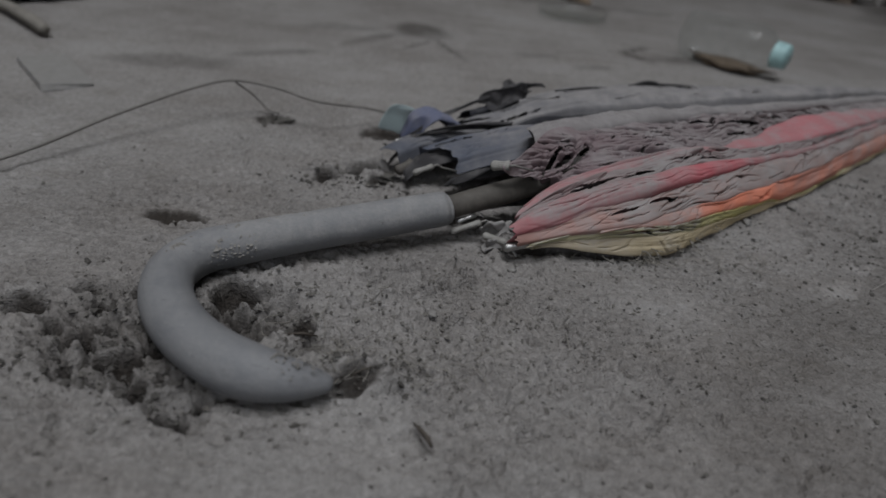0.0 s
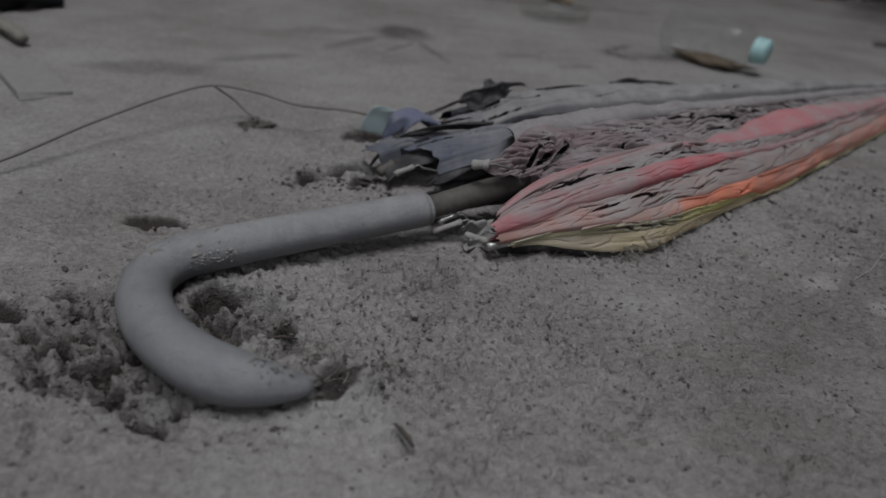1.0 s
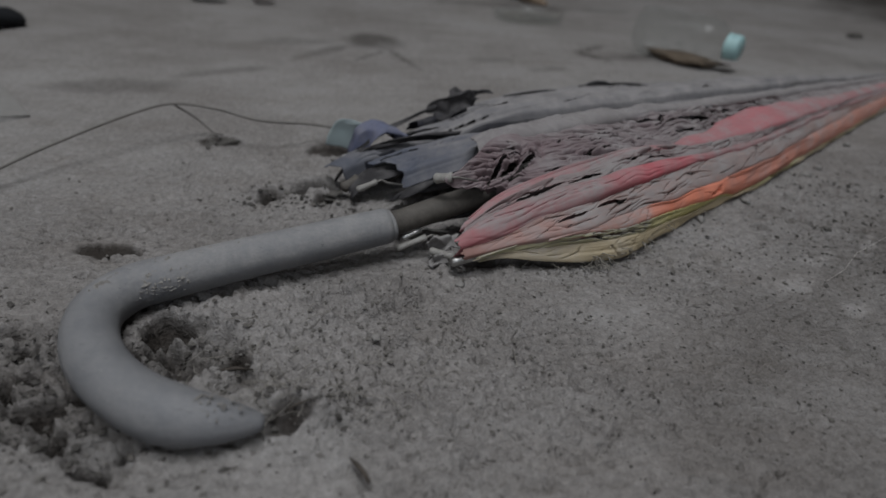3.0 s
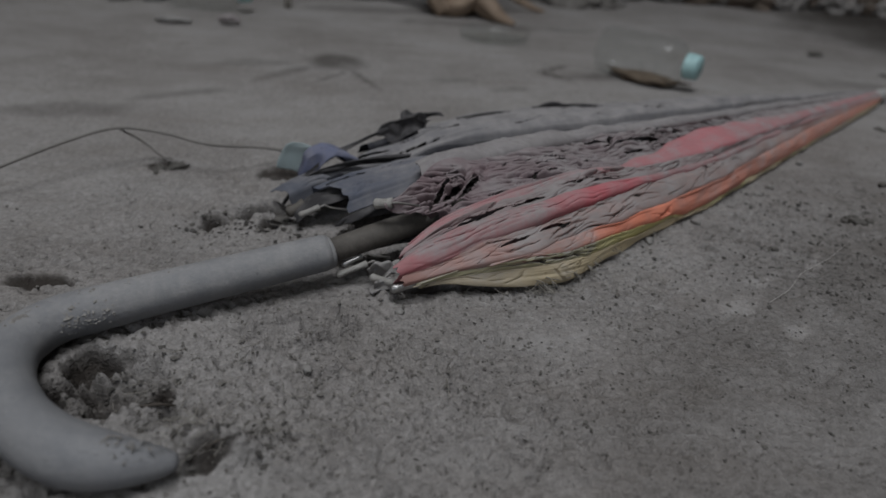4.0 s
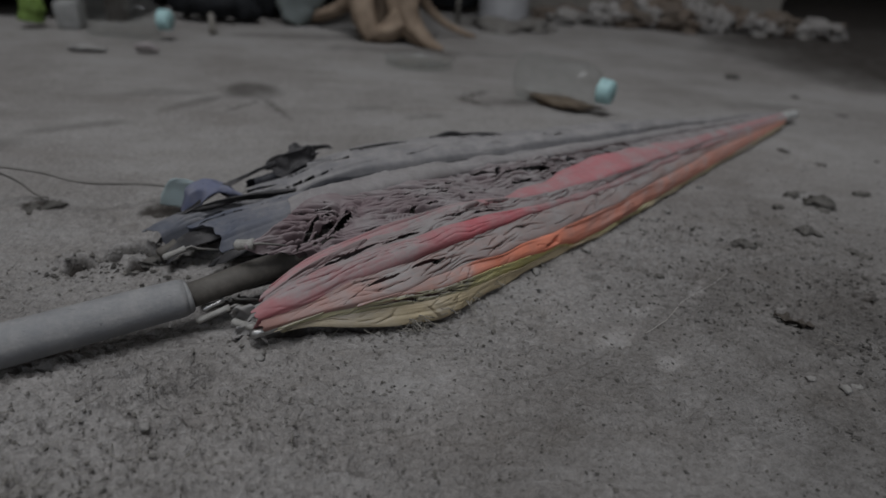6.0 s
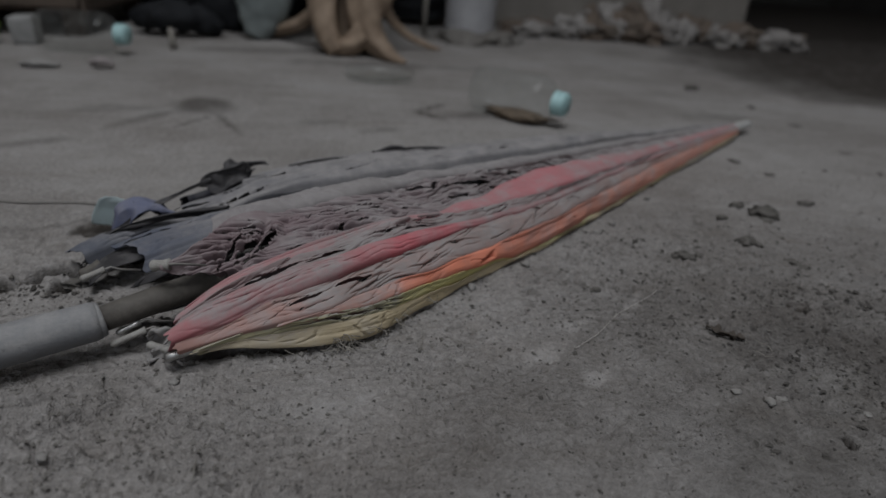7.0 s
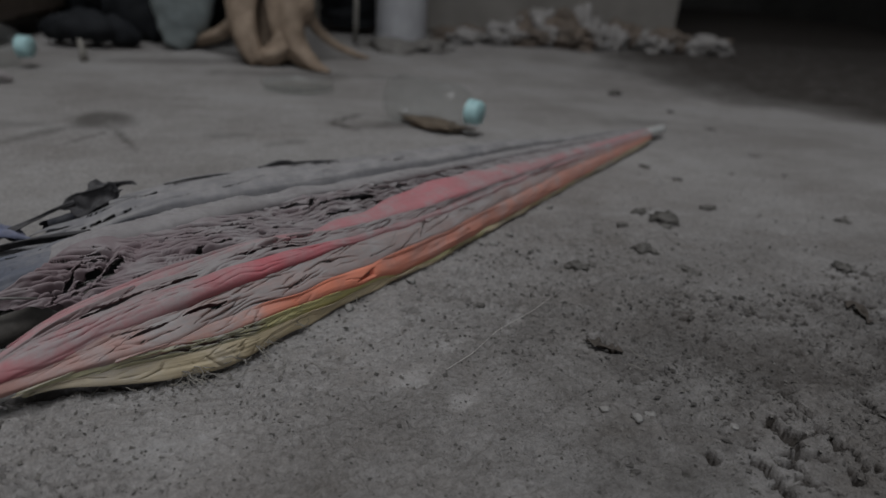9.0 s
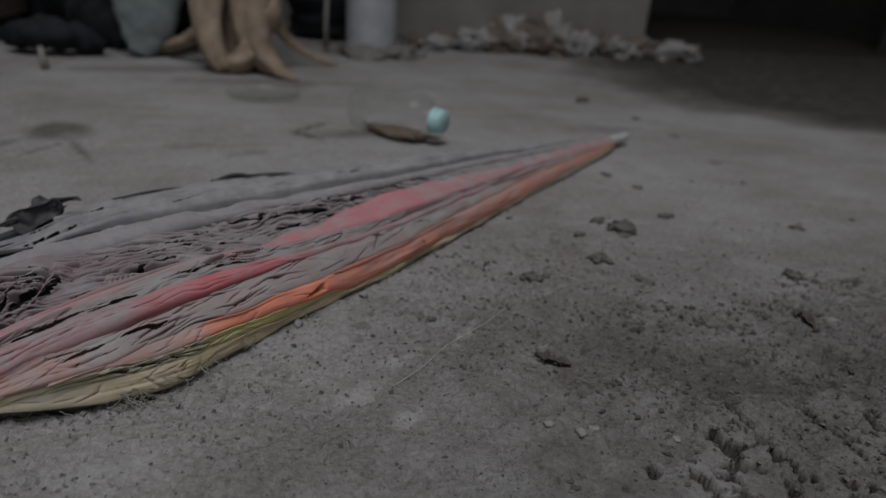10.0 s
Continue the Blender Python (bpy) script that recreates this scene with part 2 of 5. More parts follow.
M_RUBBLE = surface("whitish_rubble", (0.31, 0.295, 0.285), (0.17, 0.158, 0.148), 22.0, relief=0.6, depth=0.006)
M_BROWNRUBBLE = surface("brown_rubble", (0.16, 0.125, 0.10), (0.10, 0.085, 0.072), 25.0, relief=0.6, depth=0.006)
M_WHITEBAG = surface("white_woven_bag", (0.5, 0.5, 0.49), (0.36, 0.36, 0.35), 15.0, rough=0.6, relief=0.3)
M_TUB = surface("dirty_white_tub", (0.30, 0.30, 0.296), (0.20, 0.20, 0.196), 15.0, rough=0.6, relief=0.1)
M_WRAPPER = surface("pinkish_white_plastic", (0.30, 0.27, 0.27), (0.22, 0.195, 0.195), 60.0, rough=0.5, dust=0.2, relief=0.3)
M_GREENBAG = surface("lime_green_bag", (0.16, 0.24, 0.06), (0.11, 0.17, 0.045), 15.0, rough=0.6, relief=0.3)
M_CAP = surface("pale_teal_plastic", (0.45, 0.66, 0.66), (0.26, 0.42, 0.43), 60.0, rough=0.45, relief=0.05)
M_TEA = surface("brown_residue", (0.175, 0.135, 0.100), (0.10, 0.074, 0.054), 90.0, rough=0.6)
M_SLAB = surface("pale_plastic_sheet", (0.29, 0.285, 0.28), (0.25, 0.245, 0.24), 25.0, rough=0.8, dust=0.7)
M_CLEAR = clear_plastic()


# ---- mesh helpers ----
def lattice(x, y, seed):
    """Smooth 2D noise in -1..1 for arrays."""
    rng = np.random.default_rng(seed)
    perm = rng.permutation(512)
    val = rng.uniform(-1, 1, 512)
    xi, yi = np.floor(x).astype(int), np.floor(y).astype(int)
    fx, fy = x - xi, y - yi
    fx, fy = fx * fx * (3 - 2 * fx), fy * fy * (3 - 2 * fy)

    def at(a, b):
        return val[perm[(perm[a % 512] + b) % 512]]
    top = at(xi, yi) * (1 - fx) + at(xi + 1, yi) * fx
    low = at(xi, yi + 1) * (1 - fx) + at(xi + 1, yi + 1) * fx
    return top * (1 - fy) + low * fy


def fbm(x, y, seed, octaves=4, gain=0.5):
    out, amp, total = 0.0, 1.0, 0.0
    for k in range(octaves):
        c, s = math.cos(0.6 * k), math.sin(0.6 * k)
        out = out + amp * lattice((x * c - y * s) * 2.03 ** k, (x * s + y * c) * 2.03 ** k, seed + k)
        total += amp
        amp *= gain
    return out / total


def mesh_from(name, verts, faces, smooth=True):
    me = bpy.data.meshes.new(name)
    me.from_pydata([tuple(map(float, v)) for v in verts], [], [tuple(map(int, f)) for f in faces])
    if smooth:
        me.shade_smooth()
    me.update()
    return me


def grid_mesh(name, P, uv=None, closed=False, keep=None):
    """A sheet from an array of points rows x columns x 3."""
    r, c = P.shape[:2]
    k = np.arange(r * c).reshape(r, c)
    if closed:
        k = np.concatenate([k, k[:, :1]], axis=1)
    q = np.stack([k[:-1, :-1], k[:-1, 1:], k[1:, 1:], k[1:, :-1]], axis=-1).reshape(-1, 4)
    if keep is not None:
        q = q[keep.reshape(-1)]
    me = bpy.data.meshes.new(name)
    me.vertices.add(r * c)
    me.vertices.foreach_set("co", P.reshape(-1).astype(np.float32))
    me.loops.add(q.size)
    me.loops.foreach_set("vertex_index", q.reshape(-1).astype(np.int32))
    me.polygons.add(len(q))
    me.polygons.foreach_set("loop_start", np.arange(0, q.size, 4, dtype=np.int32))
    me.update(calc_edges=True)
    me.shade_smooth()
    if uv is not None:
        layer = me.uv_layers.new(name="UVMap")
        layer.data.foreach_set("uv", uv.reshape(-1, 2)[q.reshape(-1)].reshape(-1).astype(np.float32))
    me.validate()
    return me


def curve_points(ctrl, steps=10):
    """Points of a smooth curve through the control points."""
    c = [Vector(p) for p in ctrl]
    c = [c[0] * 2 - c[1]] + c + [c[-1] * 2 - c[-2]]
    out = []
    for i in range(1, len(c) - 2):
        for j in range(steps):
            t = j / steps
            a, b, d, e = c[i - 1], c[i], c[i + 1], c[i + 2]
            out.append(0.5 * ((2 * b) + (d - a) * t + (2 * a - 5 * b + 4 * d - e) * t * t + (3 * b - a - 3 * d + e) * t ** 3))
    out.append(c[-2])
    return out


def tube_data(points, radii, sides=16, rough=0.0, seed=0, flat=1.0, flute=0.0):
    """Vertices and faces of a tube with closed ends; radii may be one number."""
    n = len(points)
    if isinstance(radii, (int, float)):
        radii = [radii] * n
    verts, faces = [], []
    up = Vector((0, 0, 1))
    for i, p in enumerate(points):
        t = (points[min(i + 1, n - 1)] - points[max(i - 1, 0)]).normalized()
        if abs(t.z) > 0.95:
            up = Vector((0, 1, 0))
        side = t.cross(up).normalized()
        top = side.cross(t).normalized()
        for k in range(sides):
            a = 2 * math.pi * k / sides
            r = radii[i] * (1 + rough * noise.noise(Vector((p.x * 60 + math.cos(a), p.y * 60 + math.sin(a), p.z * 60 + seed))))
            r *= 1 + flute * (math.cos(3 * a + seed + i * 0.12) + 0.6 * math.cos(5 * a - seed * 2 + i * 0.2))
            verts.append(p + side * (math.cos(a) * r) + top * (math.sin(a) * r * flat))
    for i in range(n - 1):
        for k in range(sides):
            l = (k + 1) % sides
            faces.append((i * sides + k, i * sides + l, (i + 1) * sides + l, (i + 1) * sides + k))
    faces.append(tuple(range(sides - 1, -1, -1)))
    faces.append(tuple((n - 1) * sides + k for k in range(sides)))
    return verts, faces


def tube(name, points, radii, sides=16, rough=0.0, seed=0, flat=1.0, flute=0.0):
    return mesh_from(name, *tube_data(points, radii, sides, rough, seed, flat, flute))


def lathe(name, profile, sides=32):
    """A turned body round z from (radius, height) pairs."""
    a = np.linspace(0, 2 * np.pi, sides, endpoint=False)
    P = np.array([[(r * math.cos(t), r * math.sin(t), h) for t in a] for r, h in profile])
    return grid_mesh(name, P, closed=True)


def box_mesh(name, size, bevel=0.004, jitter=0.0):
    bm = bmesh.new()
    bmesh.ops.create_cube(bm, size=1.0)
    bmesh.ops.scale(bm, vec=size, verts=bm.verts)
    if jitter:
        for v in bm.verts:
            v.co += Vector((random.uniform(-1, 1), random.uniform(-1, 1), random.uniform(-1, 1))) * jitter
    if bevel:
        bmesh.ops.bevel(bm, geom=bm.edges[:], offset=bevel, segments=2, affect="EDGES", profile=0.6)
    me = bpy.data.meshes.new(name)
    bm.to_mesh(me)
    bm.free()
    return me


def lump_mesh(name, size, seed, detail=3, rough=0.35, facets=2.2):
    """An uneven lump: rounded, dented, broken."""
    bm = bmesh.new()
    bmesh.ops.create_icosphere(bm, subdivisions=detail, radius=1.0)
    off = Vector((seed * 7.3, seed * 3.1, seed * 1.7))
    for v in bm.verts:
        d = v.co.normalized()
        f = 1 + rough * noise.noise(d * facets * 0.6 + off) + rough * 0.6 * abs(noise.noise(d * facets * 1.5 + off)) + rough * 0.25 * noise.noise(d * facets * 4 + off)
        v.co = Vector((d.x * size[0], d.y * size[1], d.z * size[2])) * f
    me = bpy.data.meshes.new(name)
    bm.to_mesh(me)
    bm.free()
    me.shade_smooth()
    return me


def thing(name, me, mat, label="", category="", group="", kind="", at=None):
    ob = new(name, me)
    if me is not None and mat is not None:
        me.materials.append(mat)
    if at is not None:
        ob.matrix_world = at
    return tagged(ob, label, category, group, kind)


def part(name, me, mat, parent, label=""):
    ob = new(name, me)
    if mat is not None and not me.materials:
        me.materials.append(mat)
    ob.parent = parent
    return tagged(ob, label)


# ---- ground ----
HOOK = [(0.0240, 0.2330, 0.0068), (0.008, 0.2297, 0.0098), (-0.0063, 0.2311, 0.0105), (-0.0204, 0.2374, 0.0105), (-0.0352, 0.2486, 0.0105),
        (-0.0473, 0.2639, 0.0105), (-0.0530, 0.2815, 0.0105), (-0.0480, 0.2975, 0.0108), (-0.0350, 0.3070, 0.0115), (-0.010, 0.3210, 0.0130),
        (0.020, 0.3360, 0.0152), (0.0545, 0.3530, 0.0178)]


def clump(x, y, seed):
    """Rounded clods of uneven size, 0 in the joints to 1 on top."""
    ix, iy = np.floor(x), np.floor(y)
    near, tall = np.full(x.shape, 9.0), np.zeros(x.shape)
    for dx in (-1, 0, 1):
        for dy in (-1, 0, 1):
            cx, cy = ix + dx, iy + dy
            a = np.sin(cx * 127.1 + cy * 311.7 + seed * 17.3) * 43758.5453
            b = np.sin(cx * 269.5 + cy * 183.3 + seed * 29.1) * 27183.1459
            a, b = a - np.floor(a), b - np.floor(b)
            d = np.hypot(x - cx - a, y - cy - b)
            hit_ = d < near
            near, tall = np.where(hit_, d, near), np.where(hit_, (a * 7.3 + b * 3.1) % 1.0, tall)
    return np.sqrt(np.clip(1 - (near / 0.68) ** 2, 0, 1)) * (0.2 + 0.8 * tall)


def soft(d, r, w):
    """1 inside r, falling to 0 over w."""
    return np.clip((r + w - d) / w, 0, 1) ** 2 * (3 - 2 * np.clip((r + w - d) / w, 0, 1))


def disc(x, y, cx, cy, rx, ry, turn=0.0):
    c, s = math.cos(radians(turn)), math.sin(radians(turn))
    u, v = (x - cx) * c + (y - cy) * s, -(x - cx) * s + (y - cy) * c
    return np.hypot(u / rx, v / ry)


def ground_shape(x, y):
    """Height of the trodden dust floor, and its soil tone with shade painted into hollows."""
    wob = 0.25 * fbm(x * 40, y * 40, 81, 3)
    ragged = 0.7 * wob + 0.25 * fbm(x * 130, y * 130, 103, 2)
    crust = soft(disc(x, y, 0.452, 0.281, 0.088, 0.046, 8) + 0.8 * ragged, 0.74, 0.20)
    near = np.exp(-np.maximum(0, np.hypot((x - 0.25) * 0.75, y - 0.33) - 0.26) / 0.11)
    h = 0.0035 * fbm(x * 4, y * 4, 11, 3) + 0.0016 * fbm(x * 22, y * 22, 21, 4) * near
    crumb = 2.2 * fbm(x * 130, y * 130, 31, 3, 0.6) ** 2
    rough_zone = np.clip(0.48 + 1.1 * fbm(x * 9, y * 9, 41, 2) + 0.9 * soft(disc(x, y, 0.045, 0.28, 0.10, 0.06), 0.6, 0.7) + 0.6 * soft(disc(x, y, -0.1, 0.23, 0.09, 0.06), 0.6, 0.7) + 0.7 * soft(disc(x, y, 0.5, 0.33, 0.16, 0.09), 0.6, 0.7), 0.12, 1.6) * (1 - 0.30 * crust)
    h = h + near * rough_zone * (0.0018 * crumb + 0.0026 * fbm(x * 300, y * 300, 51, 2) ** 2)
    bx, by = x + 0.004 * fbm(x * 120, y * 120, 33, 3), y + 0.004 * fbm(x * 120, y * 120, 34, 3)
    big, small = clump(bx * 190, by * 210, 3), clump(bx * 400, by * 420, 5)
    h = h + near * np.clip(rough_zone - 0.15, 0, 1.2) * (0.0010 * big * np.clip(0.2 + 2 * fbm(x * 30, y * 30, 35, 2), 0, 1) + 0.0003 * small)
    heaped = soft(disc(x, y, 0.055, 0.287, 0.085, 0.042, 20), 0.5, 0.8) + 0.6 * soft(disc(x, y, -0.085, 0.225, 0.06, 0.035, 10), 0.4, 0.8) + 0.5 * soft(disc(x, y, 0.12, 0.35, 0.07, 0.014, 25), 0.5, 0.8)
    h = h + heaped * (0.0200 * fbm(x * 62, y * 70, 36, 3, 0.6) ** 2 + 0.0012 * big)
    pits = np.clip(fbm(x * 210 + y * 40, y * 250, 61, 2) - 0.30, 0, 0.3)
    h = h - near * 0.010 * pits * np.clip(rough_zone, 0.25, 0.9)
    broken = soft(disc(x, y, 0.53, 0.35, 0.15, 0.10, 10) + 0.5 * fbm(x * 14, y * 14, 67, 2), 0.5, 0.6) + 0.3 * soft(disc(x, y, 0.36, 0.42, 0.14, 0.09, 35) + 0.6 * fbm(x * 14, y * 14, 68, 2), 0.5, 0.6)
    broken = broken * (1 - 0.9 * crust)
    h = h + near * broken * (0.0045 * fbm(x * 120, y * 160, 69, 3, 0.6) ** 2 + 0.0002 * big + 0.0002 * small - 0.009 * np.clip(fbm(x * 210 + y * 90, y * 330, 70, 2) - 0.26, 0, 0.25))
    specks = np.clip(fbm(x * 330, y * 360, 65, 1) - 0.46, 0, 0.3)
    h = h - near * 0.013 * specks * np.clip(rough_zone, 0.4, 0.8)
    # scuffs drawn across the floor
    scuff = np.clip(fbm(x * 26 + y * 14, y * 90 - x * 50, 71, 3) - 0.25, 0, 1)
    h = h - near * 0.0035 * scuff
    # pits of the broken ground start with their shade painted in
    tone_shade = 0.70 * np.clip(7 * np.clip(fbm(x * 210 + y * 90, y * 330, 70, 2) - 0.26, 0, 0.2) * broken, 0, 1)
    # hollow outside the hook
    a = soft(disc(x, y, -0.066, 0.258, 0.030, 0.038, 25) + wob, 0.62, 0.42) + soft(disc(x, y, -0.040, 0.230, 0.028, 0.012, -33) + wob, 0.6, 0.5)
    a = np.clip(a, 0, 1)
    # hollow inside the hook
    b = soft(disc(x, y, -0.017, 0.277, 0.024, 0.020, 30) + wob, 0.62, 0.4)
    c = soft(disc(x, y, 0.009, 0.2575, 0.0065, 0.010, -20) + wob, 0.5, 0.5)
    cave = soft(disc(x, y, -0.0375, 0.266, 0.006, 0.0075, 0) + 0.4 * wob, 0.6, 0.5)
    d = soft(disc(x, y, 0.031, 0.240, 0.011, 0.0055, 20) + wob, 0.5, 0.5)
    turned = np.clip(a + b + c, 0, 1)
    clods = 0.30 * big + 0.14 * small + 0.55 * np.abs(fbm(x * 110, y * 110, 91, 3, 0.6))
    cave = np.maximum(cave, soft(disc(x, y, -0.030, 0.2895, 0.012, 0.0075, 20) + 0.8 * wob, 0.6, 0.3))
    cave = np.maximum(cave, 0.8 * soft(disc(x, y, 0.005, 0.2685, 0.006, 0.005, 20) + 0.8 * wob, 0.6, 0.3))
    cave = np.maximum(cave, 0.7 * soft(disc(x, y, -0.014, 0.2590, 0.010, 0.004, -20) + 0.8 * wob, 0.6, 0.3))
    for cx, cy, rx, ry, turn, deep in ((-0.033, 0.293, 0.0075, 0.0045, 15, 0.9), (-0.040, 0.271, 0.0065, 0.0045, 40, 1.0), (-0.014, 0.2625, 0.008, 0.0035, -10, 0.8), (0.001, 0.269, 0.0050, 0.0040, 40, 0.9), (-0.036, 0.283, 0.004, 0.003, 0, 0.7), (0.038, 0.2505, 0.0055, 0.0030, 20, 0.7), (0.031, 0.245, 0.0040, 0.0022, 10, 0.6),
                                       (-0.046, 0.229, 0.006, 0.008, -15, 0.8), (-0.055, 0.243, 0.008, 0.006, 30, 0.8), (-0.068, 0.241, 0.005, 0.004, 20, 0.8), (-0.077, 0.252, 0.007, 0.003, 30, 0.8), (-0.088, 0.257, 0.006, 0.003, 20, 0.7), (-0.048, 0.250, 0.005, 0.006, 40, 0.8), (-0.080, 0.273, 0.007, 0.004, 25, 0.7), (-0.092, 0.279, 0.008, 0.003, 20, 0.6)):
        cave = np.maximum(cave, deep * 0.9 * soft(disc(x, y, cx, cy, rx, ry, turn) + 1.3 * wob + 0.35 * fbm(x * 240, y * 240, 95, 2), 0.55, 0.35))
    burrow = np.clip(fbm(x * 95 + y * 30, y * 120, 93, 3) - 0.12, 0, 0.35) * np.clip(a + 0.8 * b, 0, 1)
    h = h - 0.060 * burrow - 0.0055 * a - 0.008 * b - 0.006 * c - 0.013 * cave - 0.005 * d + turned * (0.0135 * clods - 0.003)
    # the dark of the hollows and caves is shade put into the soil colour
    tone_shade = np.maximum(tone_shade, np.clip(0.26 * a + 0.24 * b + 0.4 * c + 1.5 * cave + 0.9 * d + 5 * burrow, 0, 1) * np.clip(1.25 - 1.3 * clods, 0.30, 1))
    tone_shade = np.maximum(tone_shade, 0.97 * np.clip(cave * 1.2, 0, 1))
    # burrow edges between handle and rim; two entries paint the shadow under the hem
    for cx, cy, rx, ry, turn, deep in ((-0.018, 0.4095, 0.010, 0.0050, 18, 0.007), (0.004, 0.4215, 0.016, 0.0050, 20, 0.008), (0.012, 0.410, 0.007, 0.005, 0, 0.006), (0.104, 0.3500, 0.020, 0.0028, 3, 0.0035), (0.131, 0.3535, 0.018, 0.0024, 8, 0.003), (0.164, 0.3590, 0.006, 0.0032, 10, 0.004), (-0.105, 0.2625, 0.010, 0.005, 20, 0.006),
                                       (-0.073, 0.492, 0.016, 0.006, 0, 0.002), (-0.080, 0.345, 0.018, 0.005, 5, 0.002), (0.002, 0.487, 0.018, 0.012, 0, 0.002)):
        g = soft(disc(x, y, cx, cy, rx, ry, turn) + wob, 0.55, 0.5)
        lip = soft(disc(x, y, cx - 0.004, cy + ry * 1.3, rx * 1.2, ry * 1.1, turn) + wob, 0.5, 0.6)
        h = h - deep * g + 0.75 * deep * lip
        tone_shade = np.maximum(tone_shade, 0.95 * g)
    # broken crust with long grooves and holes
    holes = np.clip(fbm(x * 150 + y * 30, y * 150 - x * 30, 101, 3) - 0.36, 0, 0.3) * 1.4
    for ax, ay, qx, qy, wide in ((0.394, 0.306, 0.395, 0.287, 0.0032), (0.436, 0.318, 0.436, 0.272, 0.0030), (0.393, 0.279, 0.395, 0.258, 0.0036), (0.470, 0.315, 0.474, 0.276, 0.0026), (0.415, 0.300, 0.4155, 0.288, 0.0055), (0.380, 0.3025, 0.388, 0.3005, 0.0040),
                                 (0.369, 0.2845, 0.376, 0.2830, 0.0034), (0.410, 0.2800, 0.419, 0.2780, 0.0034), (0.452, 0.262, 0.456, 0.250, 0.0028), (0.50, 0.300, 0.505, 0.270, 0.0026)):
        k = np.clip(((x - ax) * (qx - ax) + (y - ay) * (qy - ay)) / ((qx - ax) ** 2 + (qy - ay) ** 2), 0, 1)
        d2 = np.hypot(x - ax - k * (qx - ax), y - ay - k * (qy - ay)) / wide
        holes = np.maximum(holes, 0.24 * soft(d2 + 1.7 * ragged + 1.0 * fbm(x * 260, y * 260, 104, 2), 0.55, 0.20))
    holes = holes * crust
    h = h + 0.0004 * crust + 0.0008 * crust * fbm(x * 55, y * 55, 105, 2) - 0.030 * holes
    # shade inside the holes painted as near-black soil
    tone_shade = np.maximum(tone_shade, np.clip(holes * 16.0, 0, 1.0))
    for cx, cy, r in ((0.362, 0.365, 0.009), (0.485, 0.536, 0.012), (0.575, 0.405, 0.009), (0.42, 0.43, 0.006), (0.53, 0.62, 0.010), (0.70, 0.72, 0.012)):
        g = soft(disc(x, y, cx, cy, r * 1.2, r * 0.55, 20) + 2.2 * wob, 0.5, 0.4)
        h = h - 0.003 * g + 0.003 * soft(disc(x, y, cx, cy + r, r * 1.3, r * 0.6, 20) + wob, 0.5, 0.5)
        tone_shade = np.maximum(tone_shade, 0.5 * g)
    thin = (1 - 0.25 * crust) * np.clip((x - 0.20 - 0.12 * fbm(x * 5, y * 5, 111, 3) + 0.25 * (0.45 - y)) / 0.28, 0, 1) * np.clip(1.6 - y, 0, 1) * np.clip((y + 0.35 + 0.4 * fbm(x * 3, y * 3, 85, 3)) / 0.4, 0, 1)
    tone_shade = np.maximum(tone_shade, 0.44 * np.interp(y, (0.22, 0.34, 0.44, 0.6), (1.4, 1.0, 0.36, 0.08)) * thin * (1 + 0.5 * fbm(x * 30, y * 30, 113, 3)))
    # darker earth towards the doorway, and old wet rings
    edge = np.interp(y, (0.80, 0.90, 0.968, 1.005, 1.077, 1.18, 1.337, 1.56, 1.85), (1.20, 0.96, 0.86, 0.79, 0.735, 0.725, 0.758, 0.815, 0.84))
    dark_earth = 1.05 * np.clip((x - edge + 0.10 * fbm(x * 9, y * 9, 82, 4)) / 0.24, 0, 1) ** 0.8 * np.clip((y - 0.55 + 0.3 * fbm(x * 3, y * 3, 84, 3)) / 0.4, 0, 1)
    for cx, cy, rx, ry, turn, deep in ((-0.006, 0.812, 0.036, 0.036, 8, 0.60), (-0.045, 0.752, 0.045, 0.010, 58, 0.35), (0.034, 0.747, 0.036, 0.004, -62, 0.5), (0.000, 0.745, 0.030, 0.004, 60, 0.45), (0.250, 0.845, 0.034, 0.006, 47, 0.7), (0.244, 0.808, 0.022, 0.006, -43, 0.7), (0.30, 0.815, 0.05, 0.016, 8, 0.40),
                                       (-0.08, 0.79, 0.05, 0.018, 8, 0.25), (0.62, 0.86, 0.06, 0.02, 8, 0.25), (0.13, 0.76, 0.03, 0.010, 8, 0.3), (0.19, 0.74, 0.025, 0.008, 20, 0.3), (-0.19, 0.60, 0.06, 0.02, 8, 0.3), (-0.12, 0.66, 0.05, 0.012, 30, 0.3), (0.19, 1.12, 0.16, 0.03, 5, 0.35), (0.0, 1.2, 0.14, 0.03, 8, 0.3)):
        dark_earth = np.maximum(dark_earth, deep * soft(disc(x, y, cx, cy, rx, ry, turn) + 0.5 * fbm(x * 26, y * 40, 83, 4) + 0.8 * wob, 0.5, 0.7))
    tone_shade = np.maximum(tone_shade, 0.75 * dark_earth)
    # dust heaped over the end of the crook
    h = h + (0.0060 + 0.006 * clods) * soft(disc(x, y, 0.0290, 0.2450, 0.020, 0.0075, -8) + wob, 0.45, 0.8)
    # floor of the room behind the doorway, its darkness put into the colour
    tone_shade = np.maximum(tone_shade, np.clip((y - 1.75) * 8, 0, 1))
    whole = crust * (1 - np.clip(holes * 7, 0, 1))
    tone_shade = tone_shade * (1 - 0.22 * whole)
